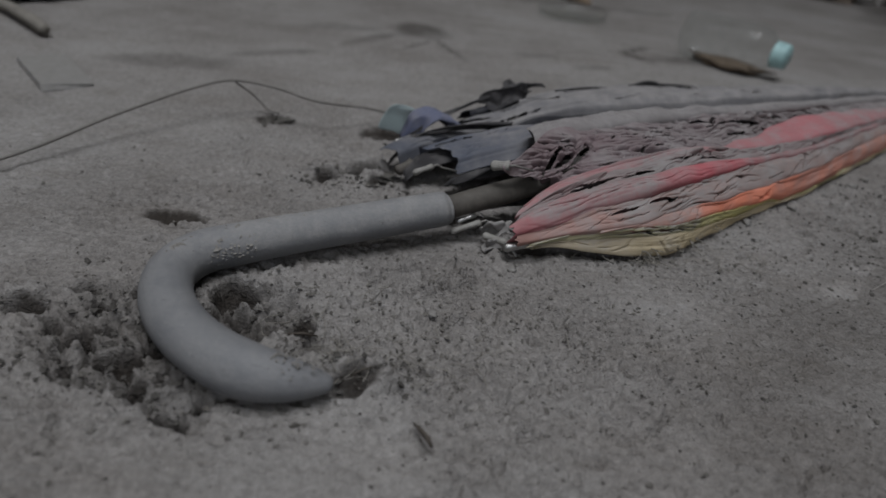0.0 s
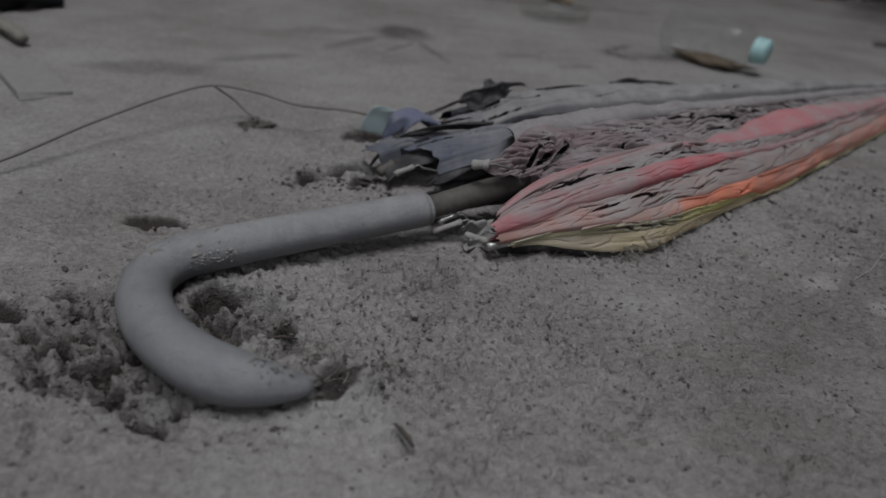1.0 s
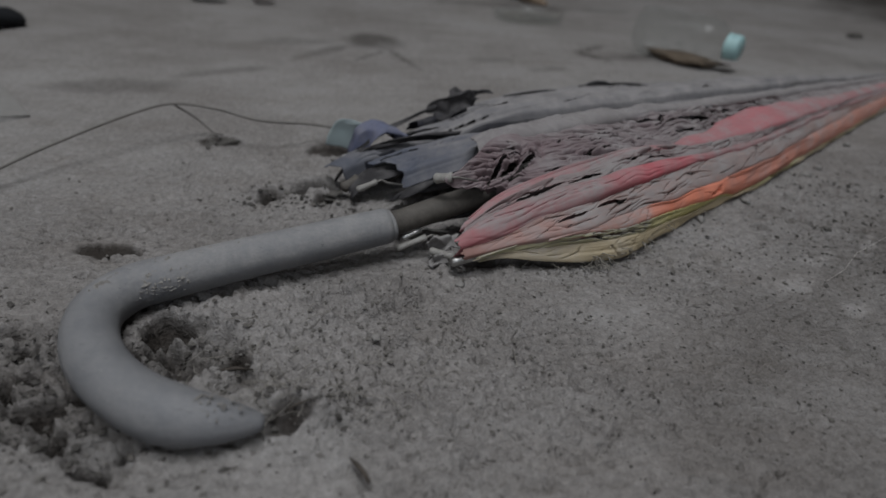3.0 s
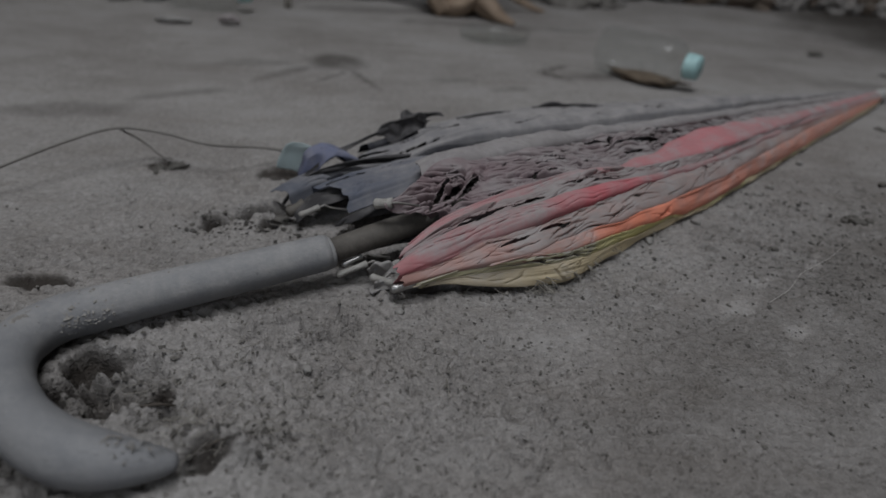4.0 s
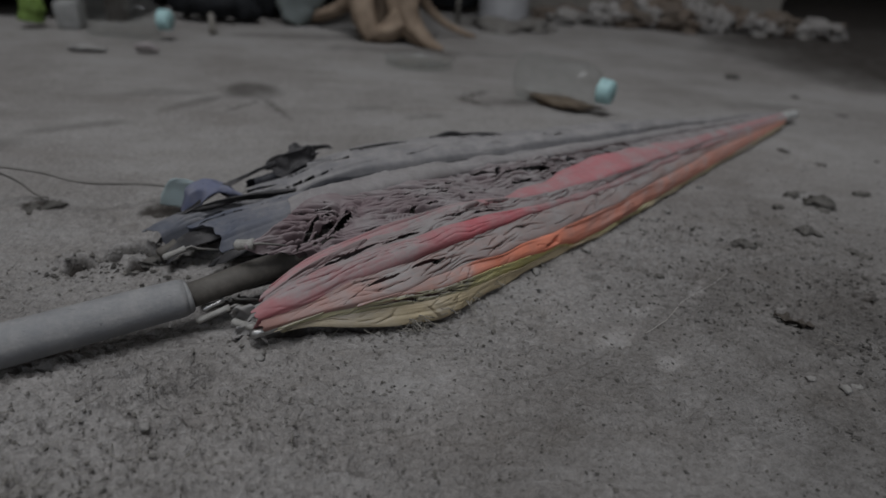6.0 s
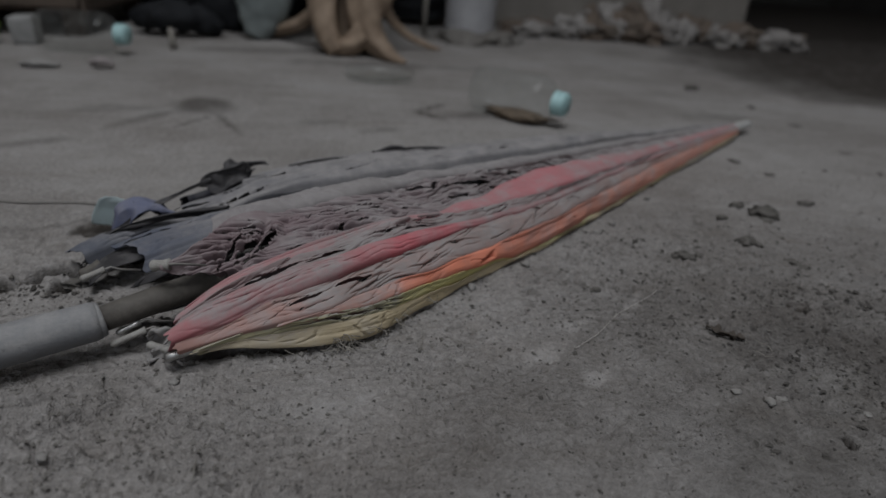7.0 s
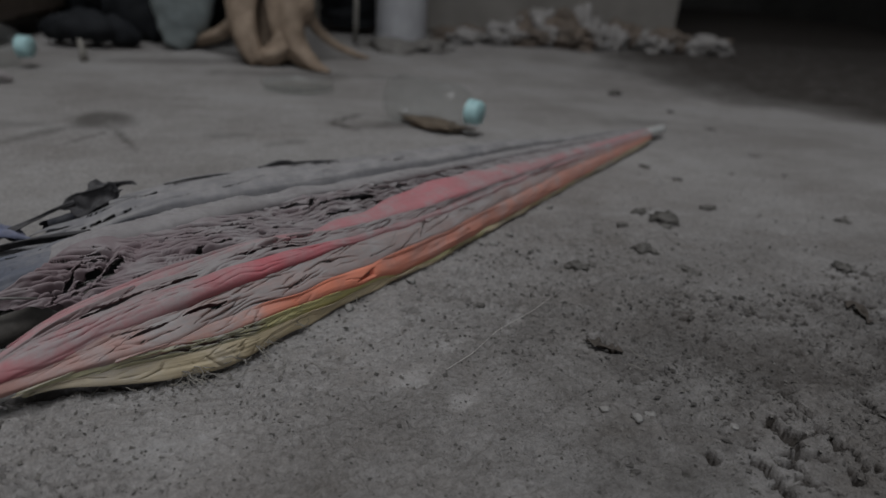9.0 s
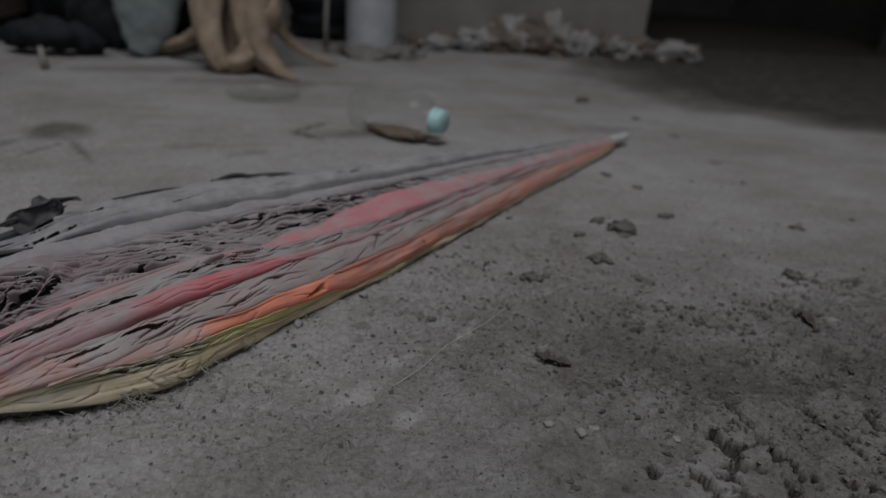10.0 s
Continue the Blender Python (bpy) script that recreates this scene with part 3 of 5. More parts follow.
    # pale dust scuffed up in smears
    for cx, cy, rx, ry, turn in ((0.262, 0.352, 0.016, 0.006, 35), (0.279, 0.330, 0.010, 0.006, 20), (0.325, 0.398, 0.020, 0.004, 50), (0.283, 0.374, 0.014, 0.005, 25), (0.16, 0.315, 0.018, 0.006, 20)):
        tone_shade = tone_shade - 0.38 * soft(disc(x, y, cx, cy, rx, ry, turn) + 3.0 * ragged, 0.3, 0.9)
    return h, tone_shade


def ground_line(lo, hi, fine_lo, fine_hi, step, grow=1.16):
    mid = list(np.arange(fine_lo, fine_hi, step))
    out, g = [], step
    p = fine_lo
    while p > lo:
        g *= grow
        p -= g
        out.append(p)
    up, g, p = [], step, mid[-1]
    while p < hi:
        g = min(g * grow, 0.2)
        p += g
        up.append(p)
    return np.array(out[::-1] + mid + up)


def build_ground():
    gx = ground_line(-4.0, 4.5, -0.11, 0.56, 0.0011, 1.030)
    gy = ground_line(-4.0, 4.5, 0.188, 0.40, 0.0009, 1.024)
    X, Y = np.meshgrid(gx, gy)
    h, tone_shade = ground_shape(X, Y)
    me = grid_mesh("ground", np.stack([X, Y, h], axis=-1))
    attr = me.attributes.new("soil_tone_shade", "FLOAT", "POINT")
    attr.data.foreach_set("value", tone_shade.reshape(-1).astype(np.float32))
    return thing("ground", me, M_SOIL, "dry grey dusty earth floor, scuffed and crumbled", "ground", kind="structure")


ground = build_ground()


def floor_at(x, y):
    return float(ground_shape(np.array([[x]]), np.array([[y]]))[0][0, 0])


# ---- room ----
def wall_box(name, lo, hi, mat, label):
    size = [b - a for a, b in zip(lo, hi)]
    me = box_mesh(name, size, 0.0)
    return thing(name, me, mat, label, "wall" if "wall" in name else "ceiling", kind="structure", at=pose(*[(a + b) / 2 for a, b in zip(lo, hi)]))


T = 0.15
wall_box("wall_north", (ROOM_L - T, ROOM_N, -0.1), (1.22, ROOM_N + T, ROOM_H), M_WALL, "stained grey plaster wall behind the rubble")
wall_box("wall_north_lintel", (1.22, ROOM_N, 2.0), (2.2, ROOM_N + T, ROOM_H), M_WALL, "stained plaster over the dark doorway")
wall_box("wall_north_end", (2.2, ROOM_N, -0.1), (ROOM_R + T, ROOM_N + T, ROOM_H), M_SHADEWALL, "plaster wall beside the doorway, shade put into its colour")
wall_box("wall_east", (ROOM_R, ROOM_S, -0.1), (ROOM_R + T, ROOM_N, ROOM_H), M_SHADEWALL, "unseen plaster wall, shade put into its colour")
# west and south walls and the ceiling are unseen, added to close the room
wall_box("wall_west", (ROOM_L - T, ROOM_S, -0.1), (ROOM_L, ROOM_N, ROOM_H), M_WALL, "stained grey plaster wall")
wall_box("wall_south_low", (ROOM_L - T, ROOM_S - T, -0.1), (ROOM_R + T, ROOM_S, 0.8), M_WALL, "unseen stained plaster below the opening for the added fill")
wall_box("wall_south_high", (ROOM_L - T, ROOM_S - T, 2.1), (ROOM_R + T, ROOM_S, ROOM_H), M_WALL, "unseen stained plaster above the opening for the added fill")
wall_box("wall_south_near", (ROOM_L - T, ROOM_S - T, 0.8), (-0.6, ROOM_S, 2.1), M_WALL, "unseen stained plaster beside the opening for the added fill")
wall_box("wall_south_far", (0.8, ROOM_S - T, 0.8), (ROOM_R + T, ROOM_S, 2.1), M_WALL, "unseen stained plaster beside the opening for the added fill")
# left open under the added overhead lamp
wall_box("ceiling_west", (ROOM_L - T, ROOM_S - T, ROOM_H), (-0.6, ROOM_N + T, ROOM_H + 0.1), M_CEIL, "grey board ceiling")
wall_box("ceiling_east", (0.8, ROOM_S - T, ROOM_H), (ROOM_R + T, ROOM_N + T, ROOM_H + 0.1), M_CEIL, "grey board ceiling")
wall_box("ceiling_south", (-0.6, ROOM_S - T, ROOM_H), (0.8, -0.95, ROOM_H + 0.1), M_CEIL, "grey board ceiling")
wall_box("ceiling_north", (-0.6, 0.45, ROOM_H), (0.8, ROOM_N + T, ROOM_H + 0.1), M_CEIL, "grey board ceiling")
# the unlit room behind the doorway; its dark is put into the wall colour
wall_box("wall_back_room_end", (0.9, 3.6, -0.1), (2.75, 3.7, ROOM_H), M_SHADEWALL, "unlit back room wall")
wall_box("wall_back_room_west", (0.8, ROOM_N + T, -0.1), (0.9, 3.7, ROOM_H), M_SHADEWALL, "unlit back room wall")
wall_box("wall_back_room_east", (2.75, ROOM_N, -0.1), (2.85, 3.7, ROOM_H), M_SHADEWALL, "unlit back room wall")
wall_box("ceiling_back_room", (0.8, ROOM_N + T, ROOM_H), (2.85, 3.7, ROOM_H + 0.1), M_SHADEWALL, "unlit back room ceiling")


# ---- umbrella ----
umbrella = thing("umbrella", None, None, "abandoned dusty rainbow umbrella with grey crook handle on the floor", "umbrella")
RIM = Vector((0.06, 0.42, 0.0))
ALONG = Vector((0.839, 0.544, 0.0)).normalized()
ACROSS = Vector((-ALONG.y, ALONG.x, 0.0))
LENGTH = 0.622


def canopy_place(s, w, z):
    return RIM + ALONG * s + ACROSS * w + Vector((0, 0, z))


def handle_part():
    pts = curve_points(HOOK, 14)
    n = len(pts)
    rad = []
    for i in range(n):
        f = i / (n - 1)
        rad.append(0.0103 - 0.0015 * max(0.0, (f - 0.45) / 0.55))
    for k in range(34):
        rad[k] *= 0.20 + 0.80 * (1 - (1 - k / 34) ** 2) ** 0.75
    rad[-1] *= 0.93
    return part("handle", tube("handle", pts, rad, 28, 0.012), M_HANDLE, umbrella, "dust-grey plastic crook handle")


handle = handle_part()
END = Vector(HOOK[-1])
AIM = (Vector((0.0985, 0.3805, 0.0235)) - END).normalized()
part("collar", tube("collar", [END - AIM * 0.002, END + AIM * 0.0005, END + AIM * 0.0015], [0.0078, 0.0080, 0.0072], 28), M_HANDLE, handle, "thin worn rim of the handle")
part("shaft", tube("shaft", [END + AIM * d for d in (0.0, 0.012, 0.03, 0.05, 0.12)] + [Vector(canopy_place(s, w, z)) for s, w, z in ((0.25, -0.02, 0.017), (0.45, -0.008, 0.014), (0.62, 0.0, 0.011))],
     [0.0058, 0.0060, 0.0064, 0.0060, 0.0052, 0.005, 0.005, 0.004], 18, 0.05), M_SHAFT, umbrella, "brown dusty shaft")

# seams of the furled canopy, from the front hem over the crest to the back: along, across, height
EDGES = (
    ((-0.03, -0.0860, 0.0075), (-0.01, -0.0895, 0.0085), (0.01, -0.0970, 0.0085), (0.032, -0.1050, 0.0048), (0.057, -0.1100, 0.0024), (0.074, -0.1085, 0.0020), (0.11, -0.1010, 0.0020), (0.163, -0.0925, 0.0020), (0.216, -0.0865, 0.0020), (0.296, -0.0695, 0.0020), (0.394, -0.0515, 0.0025), (0.579, -0.0170, 0.0040), (0.622, -0.0085, 0.0060)),
    ((-0.03, -0.0865, 0.0080), (-0.01, -0.0895, 0.0105), (0.023, -0.0990, 0.0125), (0.048, -0.1060, 0.0130), (0.076, -0.1080, 0.0120), (0.115, -0.1015, 0.0090), (0.161, -0.0935, 0.0065), (0.22, -0.0868, 0.0040), (0.3, -0.0690, 0.0035), (0.394, -0.0510, 0.0040), (0.622, -0.0085, 0.0075)),
    ((-0.03, -0.0860, 0.0095), (-0.01, -0.0895, 0.0125), (0.008, -0.0940, 0.0160), (0.023, -0.0990, 0.0175), (0.043, -0.1055, 0.0205), (0.065, -0.1075, 0.0185), (0.083, -0.1060, 0.0180), (0.107, -0.1037, 0.0165), (0.128, -0.0990, 0.0140), (0.162, -0.0935, 0.0095), (0.188, -0.0905, 0.0065), (0.236, -0.0825, 0.0050), (0.304, -0.0680, 0.0045), (0.396, -0.0505, 0.0055), (0.622, -0.0083, 0.0085)),
    ((-0.03, -0.0855, 0.0110), (0.0, -0.0915, 0.0160), (0.043, -0.1045, 0.0220), (0.078, -0.1035, 0.0225), (0.092, -0.1015, 0.0225), (0.117, -0.0985, 0.0215), (0.144, -0.0940, 0.0205), (0.177, -0.0900, 0.0190), (0.219, -0.0830, 0.0180), (0.296, -0.0665, 0.0175), (0.396, -0.0462, 0.0178), (0.561, -0.0176, 0.0135), (0.622, -0.0080, 0.0125)),
    ((-0.03, -0.0850, 0.0135), (-0.018, -0.0865, 0.0165), (0.001, -0.0885, 0.0185), (0.013, -0.0895, 0.0222), (0.033, -0.0930, 0.0265), (0.052, -0.0940, 0.0290), (0.067, -0.0940, 0.0312), (0.097, -0.0910, 0.0312), (0.13, -0.0860, 0.0310), (0.167, -0.0820, 0.0290), (0.224, -0.0745, 0.0258), (0.299, -0.0608, 0.0250), (0.4, -0.0430, 0.0225), (0.622, -0.0065, 0.0140)),
    ((-0.03, -0.0830, 0.0180), (-0.011, -0.0815, 0.0230), (0.013, -0.0795, 0.0285), (0.034, -0.0830, 0.0325), (0.063, -0.0885, 0.0372), (0.088, -0.0850, 0.0375), (0.132, -0.0820, 0.0345), (0.184, -0.0775, 0.0305), (0.226, -0.0720, 0.0285), (0.3, -0.0590, 0.0275), (0.4, -0.0415, 0.0240), (0.622, -0.0050, 0.0152)),
    ((-0.03, -0.0810, 0.0195), (-0.011, -0.0790, 0.0245), (0.013, -0.0755, 0.0310), (0.037, -0.0765, 0.0345), (0.057, -0.0800, 0.0380), (0.094, -0.0750, 0.0400), (0.146, -0.0755, 0.0372), (0.174, -0.0735, 0.0345), (0.228, -0.0690, 0.0325), (0.27, -0.0625, 0.0318), (0.378, -0.0445, 0.0265), (0.622, -0.0030, 0.0160)),
    ((-0.03, -0.0785, 0.0200), (-0.003, -0.0745, 0.0275), (0.013, -0.0715, 0.0315), (0.034, -0.0725, 0.0355), (0.062, -0.0740, 0.0400), (0.097, -0.0705, 0.0410), (0.134, -0.0700, 0.0385), (0.168, -0.0635, 0.0365), (0.226, -0.0490, 0.0360), (0.264, -0.0450, 0.0360), (0.39, -0.0350, 0.0295), (0.622, -0.0010, 0.0165)),
    ((-0.03, -0.0600, 0.0350), (-0.012, -0.0585, 0.0365), (0.006, -0.0520, 0.0400), (0.022, -0.0430, 0.0440), (0.044, -0.0410, 0.0455), (0.065, -0.0420, 0.0470), (0.111, -0.0425, 0.0475), (0.14, -0.0420, 0.0465), (0.181, -0.0410, 0.0450), (0.232, -0.0400, 0.0430), (0.324, -0.0355, 0.0370), (0.45, -0.0210, 0.0280), (0.622, 0.0010, 0.0170)),
    ((-0.04, -0.0040, 0.0160), (-0.012, -0.0080, 0.0210), (0.002, -0.0120, 0.0245), (0.014, -0.0190, 0.0310), (0.031, -0.0230, 0.0355), (0.065, -0.0260, 0.0385), (0.093, -0.0300, 0.0405), (0.125, -0.0330, 0.0420), (0.184, -0.0340, 0.0415), (0.253, -0.0330, 0.0405), (0.306, -0.0300, 0.0380), (0.45, -0.0165, 0.0290), (0.622, 0.0020, 0.0175)),
    ((-0.04, 0.0120, 0.0110), (-0.01, 0.0130, 0.0210), (0.02, 0.0130, 0.0260), (0.05, 0.0080, 0.0290), (0.09, -0.0060, 0.0340), (0.15, -0.0160, 0.0375), (0.25, -0.0240, 0.0390), (0.35, -0.0205, 0.0350), (0.622, 0.0030, 0.0175)),
    ((-0.04, 0.0220, 0.0110), (0.0, 0.0270, 0.0225), (0.03, 0.0290, 0.0260), (0.05, 0.0280, 0.0275), (0.075, 0.0220, 0.0310), (0.12, 0.0080, 0.0360), (0.2, -0.0060, 0.0390), (0.3, -0.0120, 0.0380), (0.622, 0.0040, 0.0175)),
    ((-0.04, 0.0340, 0.0100), (0.0, 0.0390, 0.0225), (0.04, 0.0420, 0.0300), (0.07, 0.0400, 0.0345), (0.1, 0.0340, 0.0370), (0.17, 0.0180, 0.0390), (0.3, 0.0050, 0.0375), (0.45, 0.0030, 0.0280), (0.622, 0.0050, 0.0172)),
    ((-0.04, 0.0420, 0.0090), (0.0, 0.0480, 0.0190), (0.07, 0.0520, 0.0300), (0.12, 0.0470, 0.0350), (0.167, 0.0400, 0.0375), (0.3, 0.0220, 0.0350), (0.45, 0.0120, 0.0270), (0.622, 0.0065, 0.0160)),
    ((-0.04, 0.0600, 0.0080), (0.07, 0.0620, 0.0180), (0.17, 0.0480, 0.0220), (0.3, 0.0330, 0.0220), (0.45, 0.0210, 0.0180), (0.622, 0.0075, 0.0140)),
    ((-0.04, 0.0620, 0.0010), (0.07, 0.0660, 0.0010), (0.17, 0.0520, 0.0010), (0.3, 0.0370, 0.0010), (0.45, 0.0240, 0.0010), (0.622, 0.0085, 0.0060)),
)
FRONT = [(s, w) for s, w, _ in EDGES[0]]


def keyed(table, s):
    return np.interp(s, [a for a, _ in table], [b for _, b in table])


GORES = (
    # name, colour, dust along the gore, start at the upper and lower seam, bulge, pleats (across, depth), creases (count, depth, turn, spread, length), share torn through
    ("yellow", (0.75, 0.60, 0.34), ((0.0, 0.84), (0.04, 0.80), (0.06, 0.58), (0.10, 0.52), (0.2, 0.5), (0.5, 0.85)), -0.012, -0.006, 0.0008, (4, 0.0004), (44, 0.0013, 25, 40, 0.011), 0.10),
    ("olive", (0.80, 0.72, 0.27), ((0.0, 1.0), (0.085, 0.98), (0.105, 0.55), (0.13, 0.25), (0.18, 0.5), (0.5, 0.9)), -0.012, -0.010, 0.0010, (5, 0.0007), (90, 0.0015, 0, 9, 0.020), 0.30),
    ("orange", (0.90, 0.27, 0.15), ((0.0, 1.0), (0.05, 0.96), (0.07, 0.50), (0.09, 0.24), (0.145, 0.34), (0.195, 0.60), (0.275, 0.70), (0.47, 0.72), (0.57, 0.74)), 0.020, 0.026, 0.0018, (4, 0.0004), (40, 0.0010, 30, 30, 0.010), 0.08),
    ("peach", (0.52, 0.22, 0.17), ((0.0, 0.62), (0.045, 0.70), (0.075, 0.94), (0.3, 0.97), (0.45, 0.80), (0.62, 0.70)), -0.020, -0.018, 0.0012, (7, 0.0004), (90, 0.0018, 4, 9, 0.022), 0.42),
    ("red", (0.56, 0.06, 0.09), ((0.0, 0.70), (0.02, 0.80), (0.045, 0.92), (0.075, 0.92), (0.09, 0.70), (0.11, 0.44), (0.15, 0.46), (0.18, 0.84), (0.25, 0.92), (0.45, 0.86)), -0.022, -0.022, 0.0044, (4, 0.00015), (46, 0.0006, 0, 3, 0.050), 0.0),
    ("rose", (0.26, 0.08, 0.09), ((0.0, 0.80), (0.08, 0.95), (0.18, 0.92), (0.45, 0.94)), -0.016, -0.018, 0.0008, (5, 0.0007), (110, 0.0018, 4, 7, 0.026), 0.40),
    ("crimson", (0.62, 0.095, 0.13), ((0.0, 0.80), (0.08, 0.90), (0.145, 0.84), (0.17, 0.66), (0.26, 0.60), (0.31, 0.72), (0.36, 0.86), (0.45, 0.80), (0.62, 0.74)), -0.012, -0.014, 0.0020, (5, 0.0003), (50, 0.0007, 0, 4, 0.030), 0.0),
    ("mauve", (0.15, 0.07, 0.09), ((0.0, 0.55), (0.06, 0.64), (0.14, 0.80), (0.3, 0.90), (0.6, 0.90)), -0.012, 0.022, 0.0006, (8, 0.0002), (420, 0.0026, -13, 6, 0.019), 0.14),
    ("plum", (0.11, 0.08, 0.105), ((0.0, 0.90), (0.07, 0.97), (0.3, 0.98), (0.6, 0.94)), 0.034, 0.014, 0.0058, (5, 0.0002), (110, 0.0020, -14, 7, 0.013), 0.0),
    ("slate", (0.045, 0.062, 0.105), ((0.0, 0.25), (0.03, 0.52), (0.12, 0.86), (0.6, 0.95)), -0.018, -0.008, 0.0022, (6, 0.0015), (70, 0.0020, 0, 9, 0.026), 0.28),
    # sunken gore coloured near-black for the shade between two sheets
    ("shaded_gap", (0.012, 0.014, 0.022), ((0.0, 0.05), (0.10, 0.12), (0.2, 0.55), (0.6, 0.95)), -0.020, -0.024, -0.0080, (4, 0.0012), (30, 0.0020, 0, 8, 0.024), 0.4),
    ("steel_blue", (0.045, 0.060, 0.095), ((0.0, 0.36), (0.03, 0.68), (0.12, 0.88), (0.6, 0.95)), -0.030, -0.026, 0.0030, (4, 0.0014), (50, 0.0020, -3, 8, 0.026), 0.3),
    ("grey_blue", (0.09, 0.105, 0.13), ((0.0, 0.80), (0.05, 0.92), (0.6, 0.96)), 0.074, 0.068, 0.0010, (4, 0.0006), (40, 0.0010, 0, 8, 0.030), 0.2),
    ("ink", (0.014, 0.016, 0.024), ((0.0, 0.05), (0.06, 0.15), (0.14, 0.35), (0.25, 0.75), (0.6, 0.95)), 0.030, 0.030, 0.0020, (4, 0.0012), (40, 0.0020, 0, 10, 0.022), 0.4),
    ("black", (0.014, 0.015, 0.018), ((0.0, 0.1), (0.10, 0.5), (0.2, 0.9), (0.6, 1.0)), 0.030, 0.030, 0.0020, (3, 0.0010), (20, 0.0020, 0, 12, 0.020), 0.2),
)
# tears: gore, along, across, half length, half width, turn
TEARS = ((7, 0.183, -0.0500, 0.0125, 0.0019, -3), (7, 0.163, -0.0585, 0.0085, 0.0013, -2), (7, 0.205, -0.0420, 0.005, 0.001, 8), (7, 0.223, -0.0440, 0.005, 0.0010, 5),
         (7, 0.022, -0.0545, 0.006, 0.0010, 35), (7, 0.032, -0.0530, 0.008, 0.0009, 0), (7, 0.040, -0.0545, 0.004, 0.0009, -50), (7, 0.028, -0.0580, 0.008, 0.0010, 8), (7, 0.018, -0.0580, 0.005, 0.0009, 30),
         (7, 0.035, -0.0600, 0.008, 0.0012, 25), (7, 0.024, -0.0625, 0.007, 0.0008, 10), (7, 0.012, -0.0610, 0.004, 0.0006, 40), (7, 0.079, -0.0520, 0.006, 0.0008, 6), (7, 0.065, -0.0525, 0.004, 0.0007, 8),
         (7, 0.115, -0.0480, 0.005, 0.0008, 4), (7, 0.1395, -0.0465, 0.010, 0.0010, -10), (7, 0.150, -0.0480, 0.004, 0.0014, 40), (7, 0.100, -0.0560, 0.010, 0.0006, 6), (7, 0.125, -0.0600, 0.010, 0.0006, 6), (7, 0.085, -0.0640, 0.009, 0.0005, 8),
         (5, 0.030, -0.0800, 0.014, 0.0009, -4), (5, 0.055, -0.0840, 0.010, 0.0009, -4), (10, 0.048, 0.0190, 0.018, 0.0050, -8), (10, 0.110, 0.0040, 0.020, 0.0016, -14), (9, 0.0, 0.0100, 0.012, 0.0012, -6),
         (11, 0.030, 0.0380, 0.014, 0.0014, -6), (12, 0.120, 0.0400, 0.018, 0.0012, -8), (12, 0.200, 0.0240, 0.020, 0.0010, -8), (3, 0.062, -0.0985, 0.010, 0.0007, -4), (3, 0.036, -0.0970, 0.008, 0.0006, -8))


def seam_place(k, s):
    """Across and height of seam k along the bundle, with its bends eased."""
    fine = np.linspace(-0.06, LENGTH, 460)
    out = []
    for c in (1, 2):
        v = np.interp(fine, [e[0] for e in EDGES[k]], [e[c] for e in EDGES[k]])
        pad = np.concatenate([np.full(8, v[0]), v, np.full(8, v[-1])])
        v = np.convolve(pad, np.hanning(19)[1:-1] / np.hanning(19).sum(), "valid")
        out.append(np.interp(s, fine, v))
    taper = np.clip((LENGTH - s) / 0.35, 0, 1)
    out[0] = out[0] + 0.0014 * taper * lattice(s * 45 + k * 3.7, s * 0 + k * 1.3, 210)
    out[1] = np.maximum(out[1] + 0.0009 * taper * lattice(s * 60 + k * 2.1, s * 0 + k * 0.7, 214), 0.0008)
    return out


